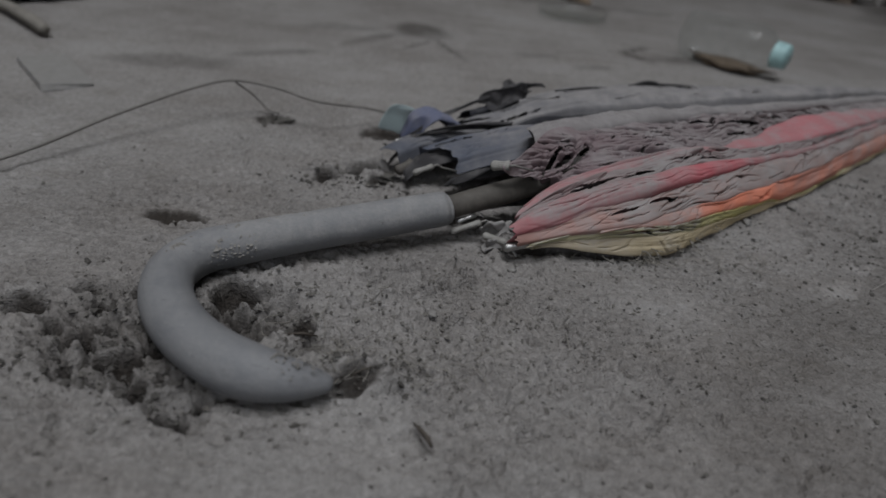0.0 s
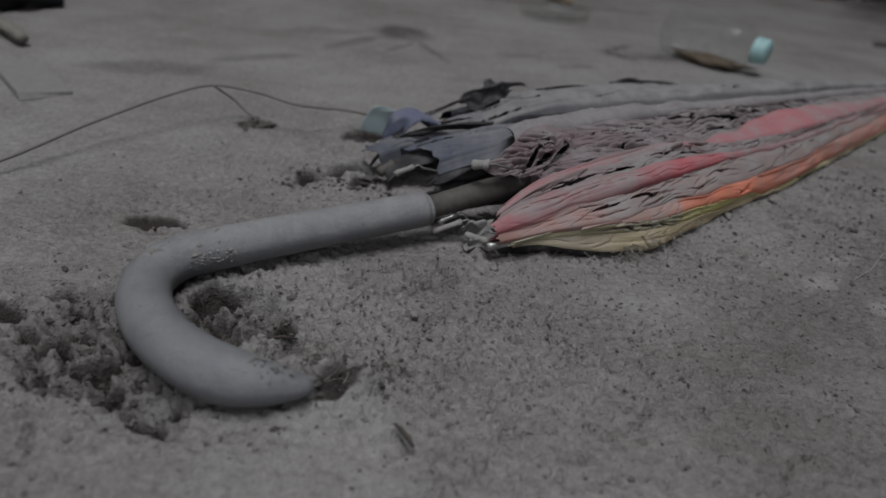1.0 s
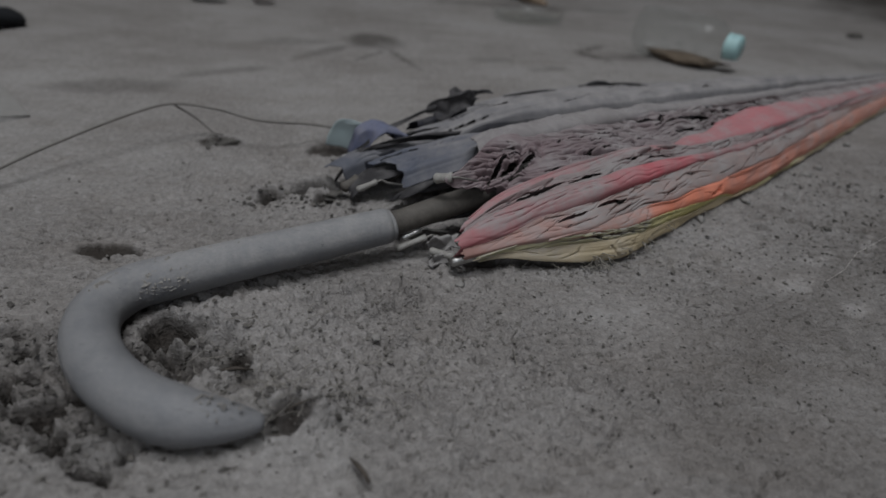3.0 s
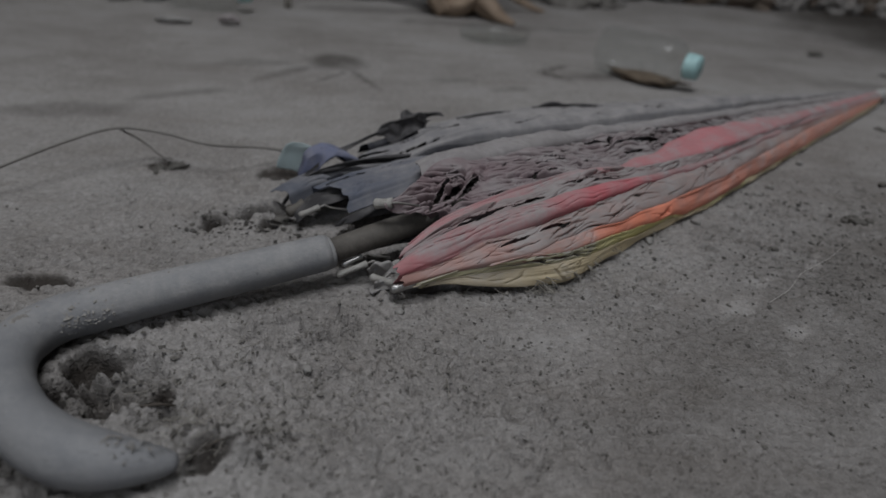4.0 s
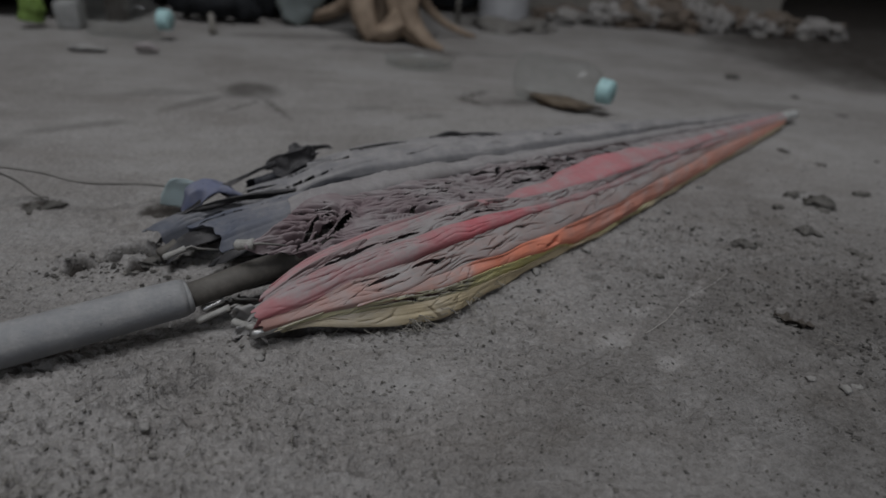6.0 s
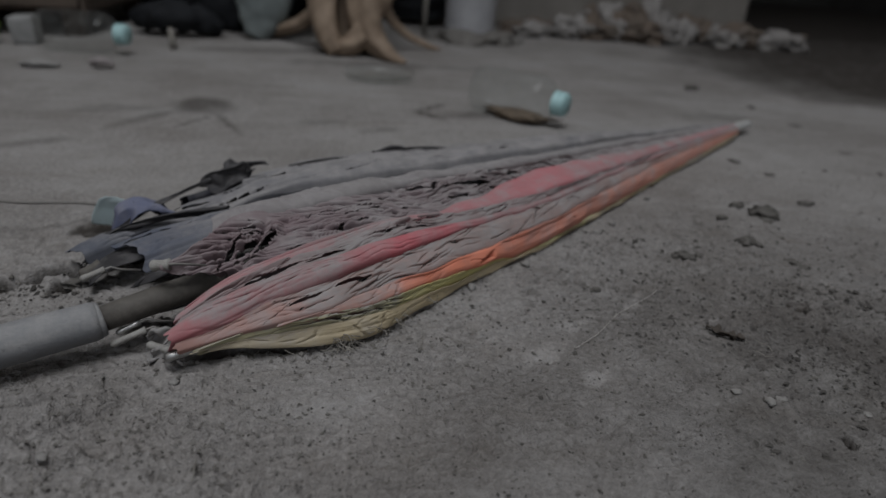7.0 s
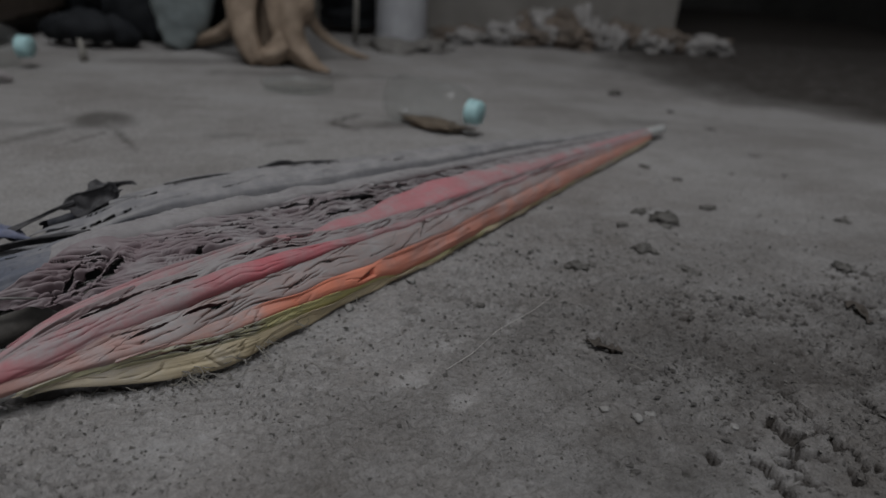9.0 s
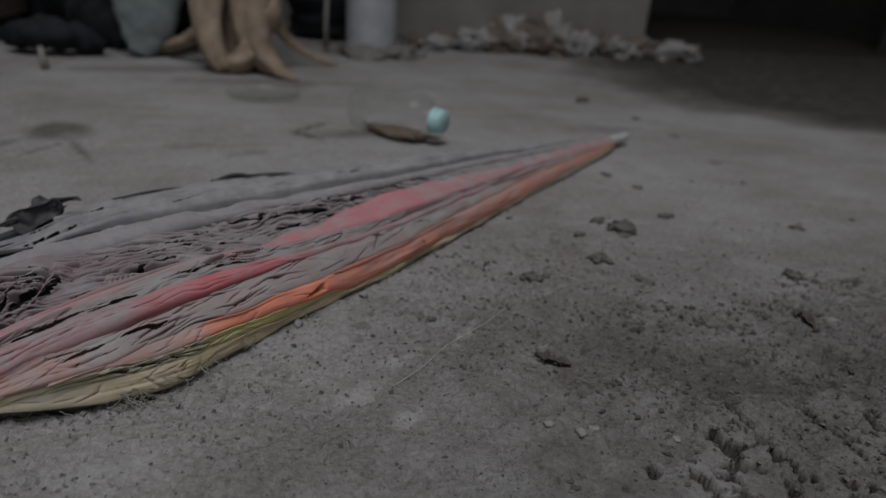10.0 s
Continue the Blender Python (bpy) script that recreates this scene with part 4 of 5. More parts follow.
def gore_mesh(i, upper, lower, bulge, pleats, creases, torn_share):
    """One panel of the canopy between two seams, bulged, creased, torn."""
    rng = np.random.default_rng(500 + i)
    rows, tuck = {7: 900, 3: 640, 5: 640, 1: 600}.get(i, 480), {0: 0.02, 7: 0.06}.get(i, 0.30)
    cols = {7: 92, 3: 56, 4: 44, 8: 64, 9: 64, 12: 56}.get(i, 44)
    u = np.linspace(-tuck, 1.05, cols)[None, :] * np.ones((rows, 1))
    r = np.linspace(0, 1, rows)[:, None] ** 1.25 * np.ones((1, cols))
    inner = np.clip(u, 0, 1)
    rag = (0.0034 if i < 9 else 0.009) * lattice(u * 2.2 + i * 9, u * 0 + i, 300 + i) + 0.0012 * lattice(u * 5.5 + i * 5, u * 0 + i, 330 + i)
    s0 = upper * inner + lower * (1 - inner) + rag
    s = s0 + (LENGTH - s0) * r
    taper = np.clip((LENGTH - s) / 0.30, 0.04, 1)
    (wa, za), (wb, zb) = seam_place(i, s), seam_place(i + 1, s)
    span = np.maximum(np.hypot(wb - wa, zb - za), 1e-5)
    nw, nz = -(zb - za) / span, (wb - wa) / span
    arc = u * span
    under = np.clip(-u / tuck, 0, 1)
    size = np.clip(span / 0.012, 0.25, 1.0)
    out = bulge * np.sqrt(np.clip(4 * inner * (1 - inner), 0, 1)) * np.clip(span / 0.010, 0.1, 1.3) * np.clip(taper * 1.6, 0, 1)
    # the upper hem overhangs the next panel in places
    out = out + 0.0016 * np.clip((u - 0.84) / 0.2, 0, 1) * taper * np.clip(0.5 + 1.4 * lattice(s * 32, s * 0 + i, 230), 0, 1.4)
    out = out + taper * size * (0.0009 * fbm(s * 16 + i, arc * 90, 220 + i, 3) + 0.0005 * fbm(s * 60, arc * 260, 240 + i, 2))
    # long pleats run from the rim to the point
    many, fold = pleats
    n = fbm(s * 4 + i * 3, u * many + 0.16 * fbm(s * 30, arc * 60, 255 + i, 2) + i, 225 + i, 3, 0.5)
    out = out + fold * taper * size * (np.clip(1 - 3.2 * np.abs(n), 0, 1) - 0.6 - 1.2 * np.clip(np.abs(n) - 0.42, 0, 0.3)) * np.clip(0.65 + 1.2 * fbm(s * 12, arc * 50 + i, 228 + i, 2), 0.15, 1.2)
    # each crease is a sharp groove with a lip beside it; some have cracked through
    count, depth, turn, spread, length = creases
    bs, ba = s + 0.0022 * fbm(s * 70, arc * 90, 250 + i, 2), arc + 0.0018 * fbm(s * 75, arc * 120, 260 + i, 2)
    torn = np.zeros(s.shape, bool)
    wide = float(np.max(span[:, 0]))
    for k in range(count):
        cs = min(upper, lower) + 0.02 + 0.34 * rng.random() ** 1.3
        ca = rng.uniform(0.06, 0.96) * float(np.interp(cs, s[:, cols // 2], span[:, cols // 2]))
        half = length * rng.uniform(0.45, 1.5) * 0.5
        groove = rng.uniform(0.00028, 0.00060)
        a = radians(turn + spread * rng.normal())
        c, d = math.cos(a), math.sin(a)
        box = (np.abs(s - cs) < half + 0.004)
        p = ((bs - cs) * c + (ba - ca) * d)[box]
        q = (-(bs - cs) * d + (ba - ca) * c)[box] + rng.uniform(-9, 9) * p * p
        win = np.clip(1 - (p / half) ** 2, 0, 1)
        deep = depth * rng.uniform(0.35, 1.3) * ((0.35 if cs < 0.05 or cs > 0.14 else 0.8) if i == 3 else 1.0) * min(1.0, max(0.25, 1.45 - cs / 0.24))
        out[box] += (taper * size)[box] * win * deep * (-np.exp(-(q / groove) ** 2) + 0.28 * np.exp(-((q - 2.2 * groove) / (1.5 * groove)) ** 2))
        if rng.random() < torn_share and 0.02 < cs < 0.27:
            torn[box] |= (np.abs(q) < 0.00022 * win) & (win > 0.05)
    if i == 7:
        out = out + 0.0034 * taper * size * (fbm(s * 17, arc * 75 + s * 10, 287, 2) - 0.12)
    if i in (7, 8):
        # fine ripples where the panel is gathered
        n = fbm(s * 24 + 0.5 * fbm(s * 60, arc * 60, 291, 2), arc * 400 + s * 100, 292 + i, 2)
        out = out + 0.0015 * taper * size * (np.clip(1 - 3.0 * np.abs(n), 0, 1) - 0.5) * np.clip(0.5 + 1.8 * fbm(s * 14, arc * 55, 293, 2), 0, 1) * (1.0 if i == 7 else 0.5 * np.clip(1.2 - u, 0, 1))
    # bunched cloth behind the rib end
    w0 = wa + (wb - wa) * u
    if i == 7:
        bunch = soft(disc(s, w0, 0.026, -0.058, 0.030, 0.010, 15), 0.6, 0.6)
        out = out + bunch * (0.0100 * np.abs(fbm(s * 34 + arc * 30, arc * 100 - s * 60, 285, 2)) - 0.0030)
    if i == 2:
        # a short tuck in the rubbed stretch
        wedge = np.clip((s - 0.146) / 0.014, 0, 1)
        out = out - 0.0065 * wedge / (1 + np.exp((s - 0.1610) / 0.0005)) * np.clip((0.30 + 0.5 * wedge - u) / 0.08, 0, 1) * np.clip((u - 0.22) / 0.05, 0, 1)
    if i in (10, 11):
        # torn away from the top sheet, sagging into the bundle
        out = out - 0.0075 * np.clip((0.090 - s) / 0.035, 0, 1) * np.clip((s + 0.03) / 0.05, 0, 1)
    out = out * np.clip(1 - under, 0, 1)
    w = w0 + nw * out + (0.007 if i < 7 else 0.003) * under * taper * np.clip(span / 0.008, 0.2, 1)
    z = za + (zb - za) * u + nz * out - (0.0075 if i else 0.0) * under ** 0.7 * taper * size - 0.001 * under
    z = np.maximum(z, 0.0008 + 0.001 * inner)
    for g, a, b, half, thin, turn in TEARS:
        if g == i:
            c, d = math.cos(radians(turn)), math.sin(radians(turn))
            ss, ww = s + 0.0015 * fbm(s * 140, w0 * 160, 41, 2), w0 + 0.0012 * fbm(s * 150, w0 * 170, 43, 2)
            p, q = (ss - a) * c + (ww - b) * d, -(ss - a) * d + (ww - b) * c
            torn |= (p / half) ** 2 + (q / thin) ** 2 < 1
    keep = ~(torn[:-1, :-1] | torn[1:, 1:])
    P = np.stack([RIM.x + ALONG.x * s + ACROSS.x * w, RIM.y + ALONG.y * s + ACROSS.y * w, z], axis=-1)
    return grid_mesh("canopy_gore", P, np.stack([s - min(upper, lower), arc], axis=-1), keep=keep)


for i, (tint, colour, clear, upper, lower, bulge, pleats, creases, torn_share) in enumerate(GORES):
    gore = part("canopy_gore", gore_mesh(i, upper, lower, bulge, pleats, creases, torn_share), cloth_material("cloth_" + tint, colour, clear), umbrella, "dusty %s cloth gore" % tint.replace("_", " "))
    sol = gore.modifiers.new("thickness", "SOLIDIFY")
    sol.thickness, sol.offset = 0.0004, -1.0

# ribs with their tips at the rim
RIBS = (
    ((0.0750, 0.3667, 0.0377), (0.0837, 0.3640, 0.0400), M_TIP, 0.0032),
    ((0.0608, 0.3525, 0.0110), (0.0700, 0.3570, 0.0140), M_BRIGHT, 0.0016),
    ((0.0585, 0.3500, 0.0065), (0.0729, 0.3545, 0.0115), M_TIP, 0.0020),
    ((0.0750, 0.3486, 0.0075), (0.0870, 0.3420, 0.0085), M_TIP, 0.0024),
    ((0.0850, 0.3375, 0.0080), (0.0985, 0.3410, 0.0105), M_BRIGHT, 0.0028),
    ((0.0346, 0.3858, 0.0200), (0.0445, 0.3906, 0.0230), M_TIP, 0.0020),
    ((0.0163, 0.4491, 0.0110), (0.0260, 0.4540, 0.0140), M_BRIGHT, 0.0016),
    ((0.0223, 0.4130, 0.0070), (0.0310, 0.4190, 0.0110), M_SHAFT, 0.0040),
)
for a, b, mat, r in RIBS:
    a, b = Vector(a), Vector(b)
    d = (b - a).normalized()
    rib = part("rib", tube("rib", [b - d * 0.002, b + d * 0.003, b + ALONG * 0.006 - Vector((0, 0, 0.0015)), b + ALONG * 0.016 - Vector((0, 0, 0.0050))], 0.0006, 8), M_STEEL, umbrella, "thin steel rib")
    part("rib_tip", tube("rib_tip", [a, a + d * 0.0012, a + d * 0.004, a.lerp(b, 0.7), b], [r * 0.5, r * 0.85, r * 0.74, r * 0.7, r * 0.85], 12, 0.05), mat, rib, "small rib end cap")

# point of the umbrella
tip_a, tip_b = Vector(canopy_place(0.604, 0.0, 0.0105)), Vector(canopy_place(0.670, 0.003, 0.0105))
part("ferrule", tube("ferrule", [tip_a, tip_a.lerp(tip_b, 0.2), tip_a.lerp(tip_b, 0.25), tip_a.lerp(tip_b, 0.9), tip_b], [0.0075, 0.0072, 0.0062, 0.0050, 0.0036], 16), M_WHITEBAG, umbrella, "pale plastic point")


def flap(ctrl, width, lean, mat, label, seed, crush=0.35):
    """A strip of torn cloth along a curve, crumpled."""
    pts = curve_points(ctrl, 8)
    cols = 12
    P = np.zeros((len(pts), cols, 3))
    for a, p in enumerate(pts):
        for b in range(cols):
            k = b / (cols - 1)
            q = p + Vector(lean) * (width * k) + Vector((noise.noise(Vector((a * 0.11, b * 0.2, seed))), noise.noise(Vector((a * 0.11, b * 0.2, seed + 9))), noise.noise(Vector((a * 0.1, b * 0.25, seed + 17))))) * min(0.006, width * crush)
            P[a, b] = q
    P[..., 2] = np.maximum(P[..., 2], 0.001)
    me = grid_mesh("torn_flap", P, P[..., :2])
    ob = part("torn_flap", me, mat, umbrella, label)
    sol = ob.modifiers.new("thickness", "SOLIDIFY")
    sol.thickness = 0.0005
    return ob


M_NAVY = cloth_material("cloth_flap_navy", (0.075, 0.10, 0.21), ((0.0, 0.42), (0.6, 0.48)))
M_TEAL = cloth_material("cloth_flap_teal", (0.42, 0.53, 0.55), ((0.0, 0.3), (0.6, 0.35)))
M_SOOT = cloth_material("cloth_flap_black", (0.015, 0.015, 0.018), ((0.0, 0.15), (0.6, 0.2)))
flap([(0.018, 0.474, 0.002), (0.020, 0.473, 0.016), (0.027, 0.474, 0.026), (0.036, 0.478, 0.026), (0.044, 0.484, 0.018)], 0.026, (0.5, -0.5, -0.1), M_NAVY, "faded navy cloth flap", 1)
flap([(0.000, 0.488, 0.004), (0.003, 0.487, 0.013), (0.008, 0.485, 0.021), (0.013, 0.484, 0.024)], 0.020, (0.9, -0.1, -0.1), M_TEAL, "pale teal cloth flap", 2, 0.04)
flap([(0.022, 0.458, 0.012), (0.040, 0.474, 0.022), (0.060, 0.487, 0.030), (0.080, 0.498, 0.036)], 0.0045, (0.5, -0.1, -0.3), M_SOOT, "black torn cloth flap", 3)
flap([(0.066, 0.490, 0.030), (0.072, 0.494, 0.036), (0.080, 0.497, 0.042), (0.087, 0.497, 0.045)], 0.019, (0.9, -0.15, -0.25), M_SOOT, "black torn cloth flap", 4, 0.32)
flap([(0.092, 0.494, 0.040), (0.097, 0.494, 0.045), (0.105, 0.493, 0.046)], 0.006, (0.9, -0.1, -0.1), M_SOOT, "black torn cloth flap", 14, 0.25)
flap([(0.176, 0.540, 0.0405), (0.190, 0.546, 0.0425), (0.205, 0.550, 0.0405), (0.22, 0.556, 0.041), (0.24, 0.562, 0.037)], 0.0045, (0.2, 0.2, -0.8), M_SOOT, "black torn cloth edge", 5, 0.9)
flap([(0.120, 0.515, 0.037), (0.140, 0.524, 0.0385), (0.160, 0.534, 0.0375), (0.172, 0.538, 0.036)], 0.002, (0.2, 0.2, -0.8), M_SOOT, "black torn cloth edge", 6)
flap([(0.033, 0.473, 0.025), (0.040, 0.475, 0.022), (0.047, 0.479, 0.013)], 0.010, (0.6, -0.4, -0.3), M_SOOT, "black lining of the torn flap", 15, 0.3)
M_PALE = cloth_material("cloth_scrap_pale", (0.27, 0.26, 0.25), ((0.0, 0.5), (0.6, 0.5)))
flap([(0.073, 0.3545, 0.008), (0.077, 0.3535, 0.013), (0.083, 0.3520, 0.015), (0.088, 0.3520, 0.012)], 0.008, (0.25, -0.5, -0.5), M_PALE, "pale crumpled scrap at the rib end", 31, 0.8)
flap([(0.075, 0.3465, 0.003), (0.079, 0.3455, 0.008), (0.085, 0.3435, 0.009), (0.089, 0.3420, 0.006)], 0.006, (0.3, -0.5, -0.4), M_PALE, "pale crumpled scrap at the rib end", 37, 0.8)
# dark cloth gathered inside the rim
flap([(0.056, 0.398, 0.010), (0.070, 0.404, 0.015), (0.095, 0.414, 0.022), (0.130, 0.430, 0.025)], 0.016, (-0.2, 0.6, -0.35), M_SOOT, "black cloth folded inside the rim", 7)
flap([(0.030, 0.404, 0.006), (0.050, 0.412, 0.016), (0.085, 0.428, 0.022), (0.130, 0.450, 0.022)], 0.015, (-0.3, 0.7, 0.1), M_SOOT, "black cloth folded inside the rim", 8)
flap([(0.052, 0.376, 0.004), (0.075, 0.384, 0.010), (0.105, 0.396, 0.012), (0.15, 0.42, 0.012)], 0.016, (0.2, -0.6, 0.1), M_SOOT, "black cloth folded inside the rim", 9)
# this fold is blackened to stand in for the shade of the gap
flap([(0.018, 0.430, 0.006), (0.030, 0.436, 0.020), (0.055, 0.446, 0.028), (0.09, 0.462, 0.026)], 0.012, (-0.3, 0.4, -0.4), M_SOOT, "black cloth folded inside the rim", 10)


def threads():
    """Frayed threads along the front hem."""
    rng = random.Random(21)
    verts, faces = [], []
    for _ in range(110):
        s = rng.choice((rng.uniform(0.0, 0.20), rng.gauss(0.052, 0.006), rng.gauss(0.052, 0.006), rng.gauss(0.082, 0.006)))
        w = float(keyed(FRONT, s)) + rng.uniform(-0.002, 0.006)
        p = Vector(canopy_place(s, w, rng.uniform(0.001, 0.008)))
        pts = [p]
        d = Vector((rng.uniform(-1, 1), rng.uniform(-0.9, 0.1), rng.uniform(-0.5, 0.1))).normalized()
        for k in range(6):
            d = (d + Vector((rng.uniform(-1, 1), rng.uniform(-1, 1), rng.uniform(-0.5, 0.2))) * 0.8).normalized()
            q = pts[-1] + d * rng.uniform(0.0010, 0.0028)
            q.z = max(q.z, 0.0012)
            pts.append(q)
        v, f = tube_data(pts, rng.uniform(0.00010, 0.00026), 5)
        o = len(verts)
        verts += v
        faces += [tuple(o + k for k in q) for q in f]
    return part("frayed_hem", mesh_from("frayed_hem", verts, faces), M_STRAW, umbrella, "frayed dusty threads")


tagged(threads(), kind="stuff")


# ---- small things on the near floor ----
cord = thing("cord", tube("cord", curve_points([(-0.235, 0.300, 0.004), (-0.185, 0.372, 0.0065), (-0.153, 0.428, 0.015), (-0.122, 0.468, 0.023), (-0.100, 0.487, 0.026), (-0.070, 0.486, 0.0245), (-0.0415, 0.482, 0.020), (-0.0076, 0.497, 0.014), (0.024, 0.502, 0.008)], 8), 0.0009, 10, 0.15), M_WIRE,
             "thin dark stiff cord arching over the dust", "cord")


def pebble(x, y, size, seed, mat, name="pebble", label="small dusty grey pebble on the floor", group="pebbles"):
    ob = thing(name, lump_mesh(name, size, seed, 2, 0.8, 3.0), mat, label, "stone", group)
    ob.matrix_world = pose(x, y, floor_at(x, y) + size[2] * 0.45, 0, 0, seed * 40)
    return ob


for k, (x, y, r) in enumerate(((0.3527, 0.3086, 0.0036), (0.3605, 0.3109, 0.0034), (0.3407, 0.3154, 0.0034), (0.152, 0.372, 0.006), (0.146, 0.366, 0.004), (0.395, 0.300, 0.003), (0.555, 0.385, 0.005), (0.21, 0.40, 0.004), (0.232, 0.412, 0.004), (0.27, 0.44, 0.004), (0.335, 0.495, 0.005), (0.352, 0.51, 0.004), (0.40, 0.56, 0.004), (0.53, 0.72, 0.006), (0.055, 0.288, 0.003), (0.09, 0.33, 0.003))):
    pebble(x, y, (r * 0.7, r * 0.55, r * 0.4), k + 3, M_STONE)

for k, (x, y, r) in enumerate(((0.017, 0.4170, 0.0040), (0.4862, 0.531, 0.0085), (0.476, 0.531, 0.0040), (0.382, 0.455, 0.0042), (0.441, 0.479, 0.0046), (0.446, 0.474, 0.003), (0.540, 0.672, 0.0040), (0.555, 0.634, 0.0032), (0.574, 0.442, 0.0045), (0.645, 0.524, 0.0034), (0.5416, 0.558, 0.0040),
                                (0.678, 1.045, 0.0085), (0.711, 0.929, 0.0040), (0.716, 0.834, 0.0035), (0.473, 0.549, 0.0042), (0.459, 0.442, 0.0040), (0.152, 0.3625, 0.0038), (0.145, 0.3655, 0.0028), (-0.068, 0.494, 0.0050), (-0.078, 0.490, 0.0045))):
    ob = thing("soil_clod", lump_mesh("soil_clod", (r * 1.35, r, r * 0.42), k + 60, 3, 1.1, 4.0), M_CLOD, "dark crumbling soil clod on the dust", "soil clod", "soil clods")
    ob.matrix_world = pose(x, y, floor_at(x, y) + r * 0.06, 0, 0, k * 53)

rng = random.Random(31)
for k in range(13):
    x, y, r = rng.uniform(0.30, 0.74), rng.uniform(0.36, 0.80), rng.uniform(0.0012, 0.0028)
    if (Vector((x, y, 0)) - RIM).dot(ACROSS) > float(keyed(FRONT, (Vector((x, y, 0)) - RIM).dot(ALONG))) - 0.006:
        continue
    ob = thing("soil_clod", lump_mesh("soil_clod", (r * 1.5, r, r * 0.5), k + 90, 3, 0.85, 3.2), M_CLOD, "small dark soil clod on the dust", "soil clod", "soil clods")
    ob.matrix_world = pose(x, y, floor_at(x, y) + r * 0.2, 0, 0, k * 53)

twig = thing("twig", tube("twig", [Vector((0.0535, 0.2230, 0.0034)), Vector((0.0560, 0.2200, 0.0044)), Vector((0.0590, 0.2165, 0.0042)), Vector((0.0607, 0.2140, 0.0032))], [0.0003, 0.0009, 0.0010, 0.0006], 8, 0.3), M_BARK, "short dark broken twig on the dust", "twig")


fibre = thing("root_fibre", tube("root_fibre", [Vector((x, y, floor_at(x, y) + 0.0012)) for x, y in ((0.2753, 0.3513), (0.2905, 0.3625), (0.308, 0.3825), (0.335, 0.4010), (0.361, 0.4252))], [0.00012, 0.00018, 0.00018, 0.00015, 0.00009], 6, 0.3), M_FIBRE, "long thin pale root fibre lying on the dust", "fibre")


def dead_leaf(pts, wide, mat, label):
    """A dry curled leaf scrap lying in the dust."""
    mid = curve_points(pts, 6)
    n = len(mid)
    P = np.zeros((n, 7, 3))
    for a, p in enumerate(mid):
        along = (mid[min(a + 1, n - 1)] - mid[max(a - 1, 0)]).normalized()
        side = Vector((-along.y, along.x, 0.0))
        for b in range(7):
            k = (b - 3) / 3
            q = p + side * (wide * k * math.sin(math.pi * (0.06 + 0.9 * a / (n - 1))) ** 0.7) + Vector((0, 0, 0.35 * wide * k * k + 0.0006 * noise.noise(Vector((a * 0.5, b * 0.6, wide * 900)))))
            P[a, b] = (q.x, q.y, floor_at(q.x, q.y) + q.z)
    ob = thing("dead_leaf", grid_mesh("dead_leaf", P), mat, label, "leaf", "dead leaves")
    sol = ob.modifiers.new("thickness", "SOLIDIFY")
    sol.thickness = 0.0003
    return ob


dead_leaf([(0.3530, 0.3690, 0.001), (0.3580, 0.3650, 0.0022), (0.3630, 0.3605, 0.0022), (0.3680, 0.3560, 0.001)], 0.0034, M_BARK, "dark curled dead leaf scrap in the dust")
dead_leaf([(0.5330, 0.3950, 0.002), (0.5365, 0.3890, 0.0030), (0.5350, 0.3810, 0.0020), (0.5350, 0.3740, 0.001)], 0.0028, M_BARK, "dark twisted dead leaf scrap in the dust")


for ax, ay, bx, by, r in ((0.033, 0.2455, 0.0405, 0.2480, 0.0006), (0.0290, 0.2405, 0.0375, 0.2440, 0.0005), (0.0, 0.262, 0.011, 0.2655, 0.0008)):
    a, b = Vector((ax, ay, floor_at(ax, ay) + r)), Vector((bx, by, floor_at(bx, by) + r))
    m = a.lerp(b, 0.5) + Vector((0.0004, -0.0006, 0.0014))
    thing("rootlet", tube("rootlet", [a, m, b], [r * 0.6, r, r * 0.4], 7, 0.4), M_BARK, "thin dark rootlet lying in the dust", "twig", "rootlets")


def crumbs(name, seed, zones, mat, label, flat, extra=()):
    """Loose soil crumbs, thickest round the crook and the broken crust."""
    rng = random.Random(seed)
    base = [(-1, 0, 0), (1, 0, 0), (0, -1, 0), (0, 1, 0), (0, 0, -1), (0, 0, 1)]
    tri = [(0, 2, 5), (2, 1, 5), (1, 3, 5), (3, 0, 5), (2, 0, 4), (1, 2, 4), (3, 1, 4), (0, 3, 4)]
    spots = []
    for cx, cy, sx, sy, n, big in zones:
        for _ in range(n):
            spots.append((rng.gauss(cx, sx), rng.gauss(cy, sy), big * (0.0003 + 0.0013 * rng.random() ** 4)))
    H = ground_shape(np.array([[p[0] for p in spots]]), np.array([[p[1] for p in spots]]))[0][0] if spots else ()
    places = [(x, y, h, r) for (x, y, r), h in zip(spots, H)] + list(extra)
    verts, faces = [], []
    for x, y, h, r in places:
        o = len(verts)
        a = rng.random() * 6.3
        c, s = math.cos(a), math.sin(a)
        for bx, by, bz in base:
            k = r * rng.uniform(0.5, 1.35)
            px, py, pz = bx * k * 1.25, by * k * 0.85, bz * k * flat
            verts.append((x + px * c - py * s, y + px * s + py * c, h + r * 0.35 + pz))
        faces += [(o + a1, o + b1, o + c1) for a1, b1, c1 in tri]
    return thing(name, mesh_from(name, verts, faces, False), mat, label, "soil", kind="stuff")


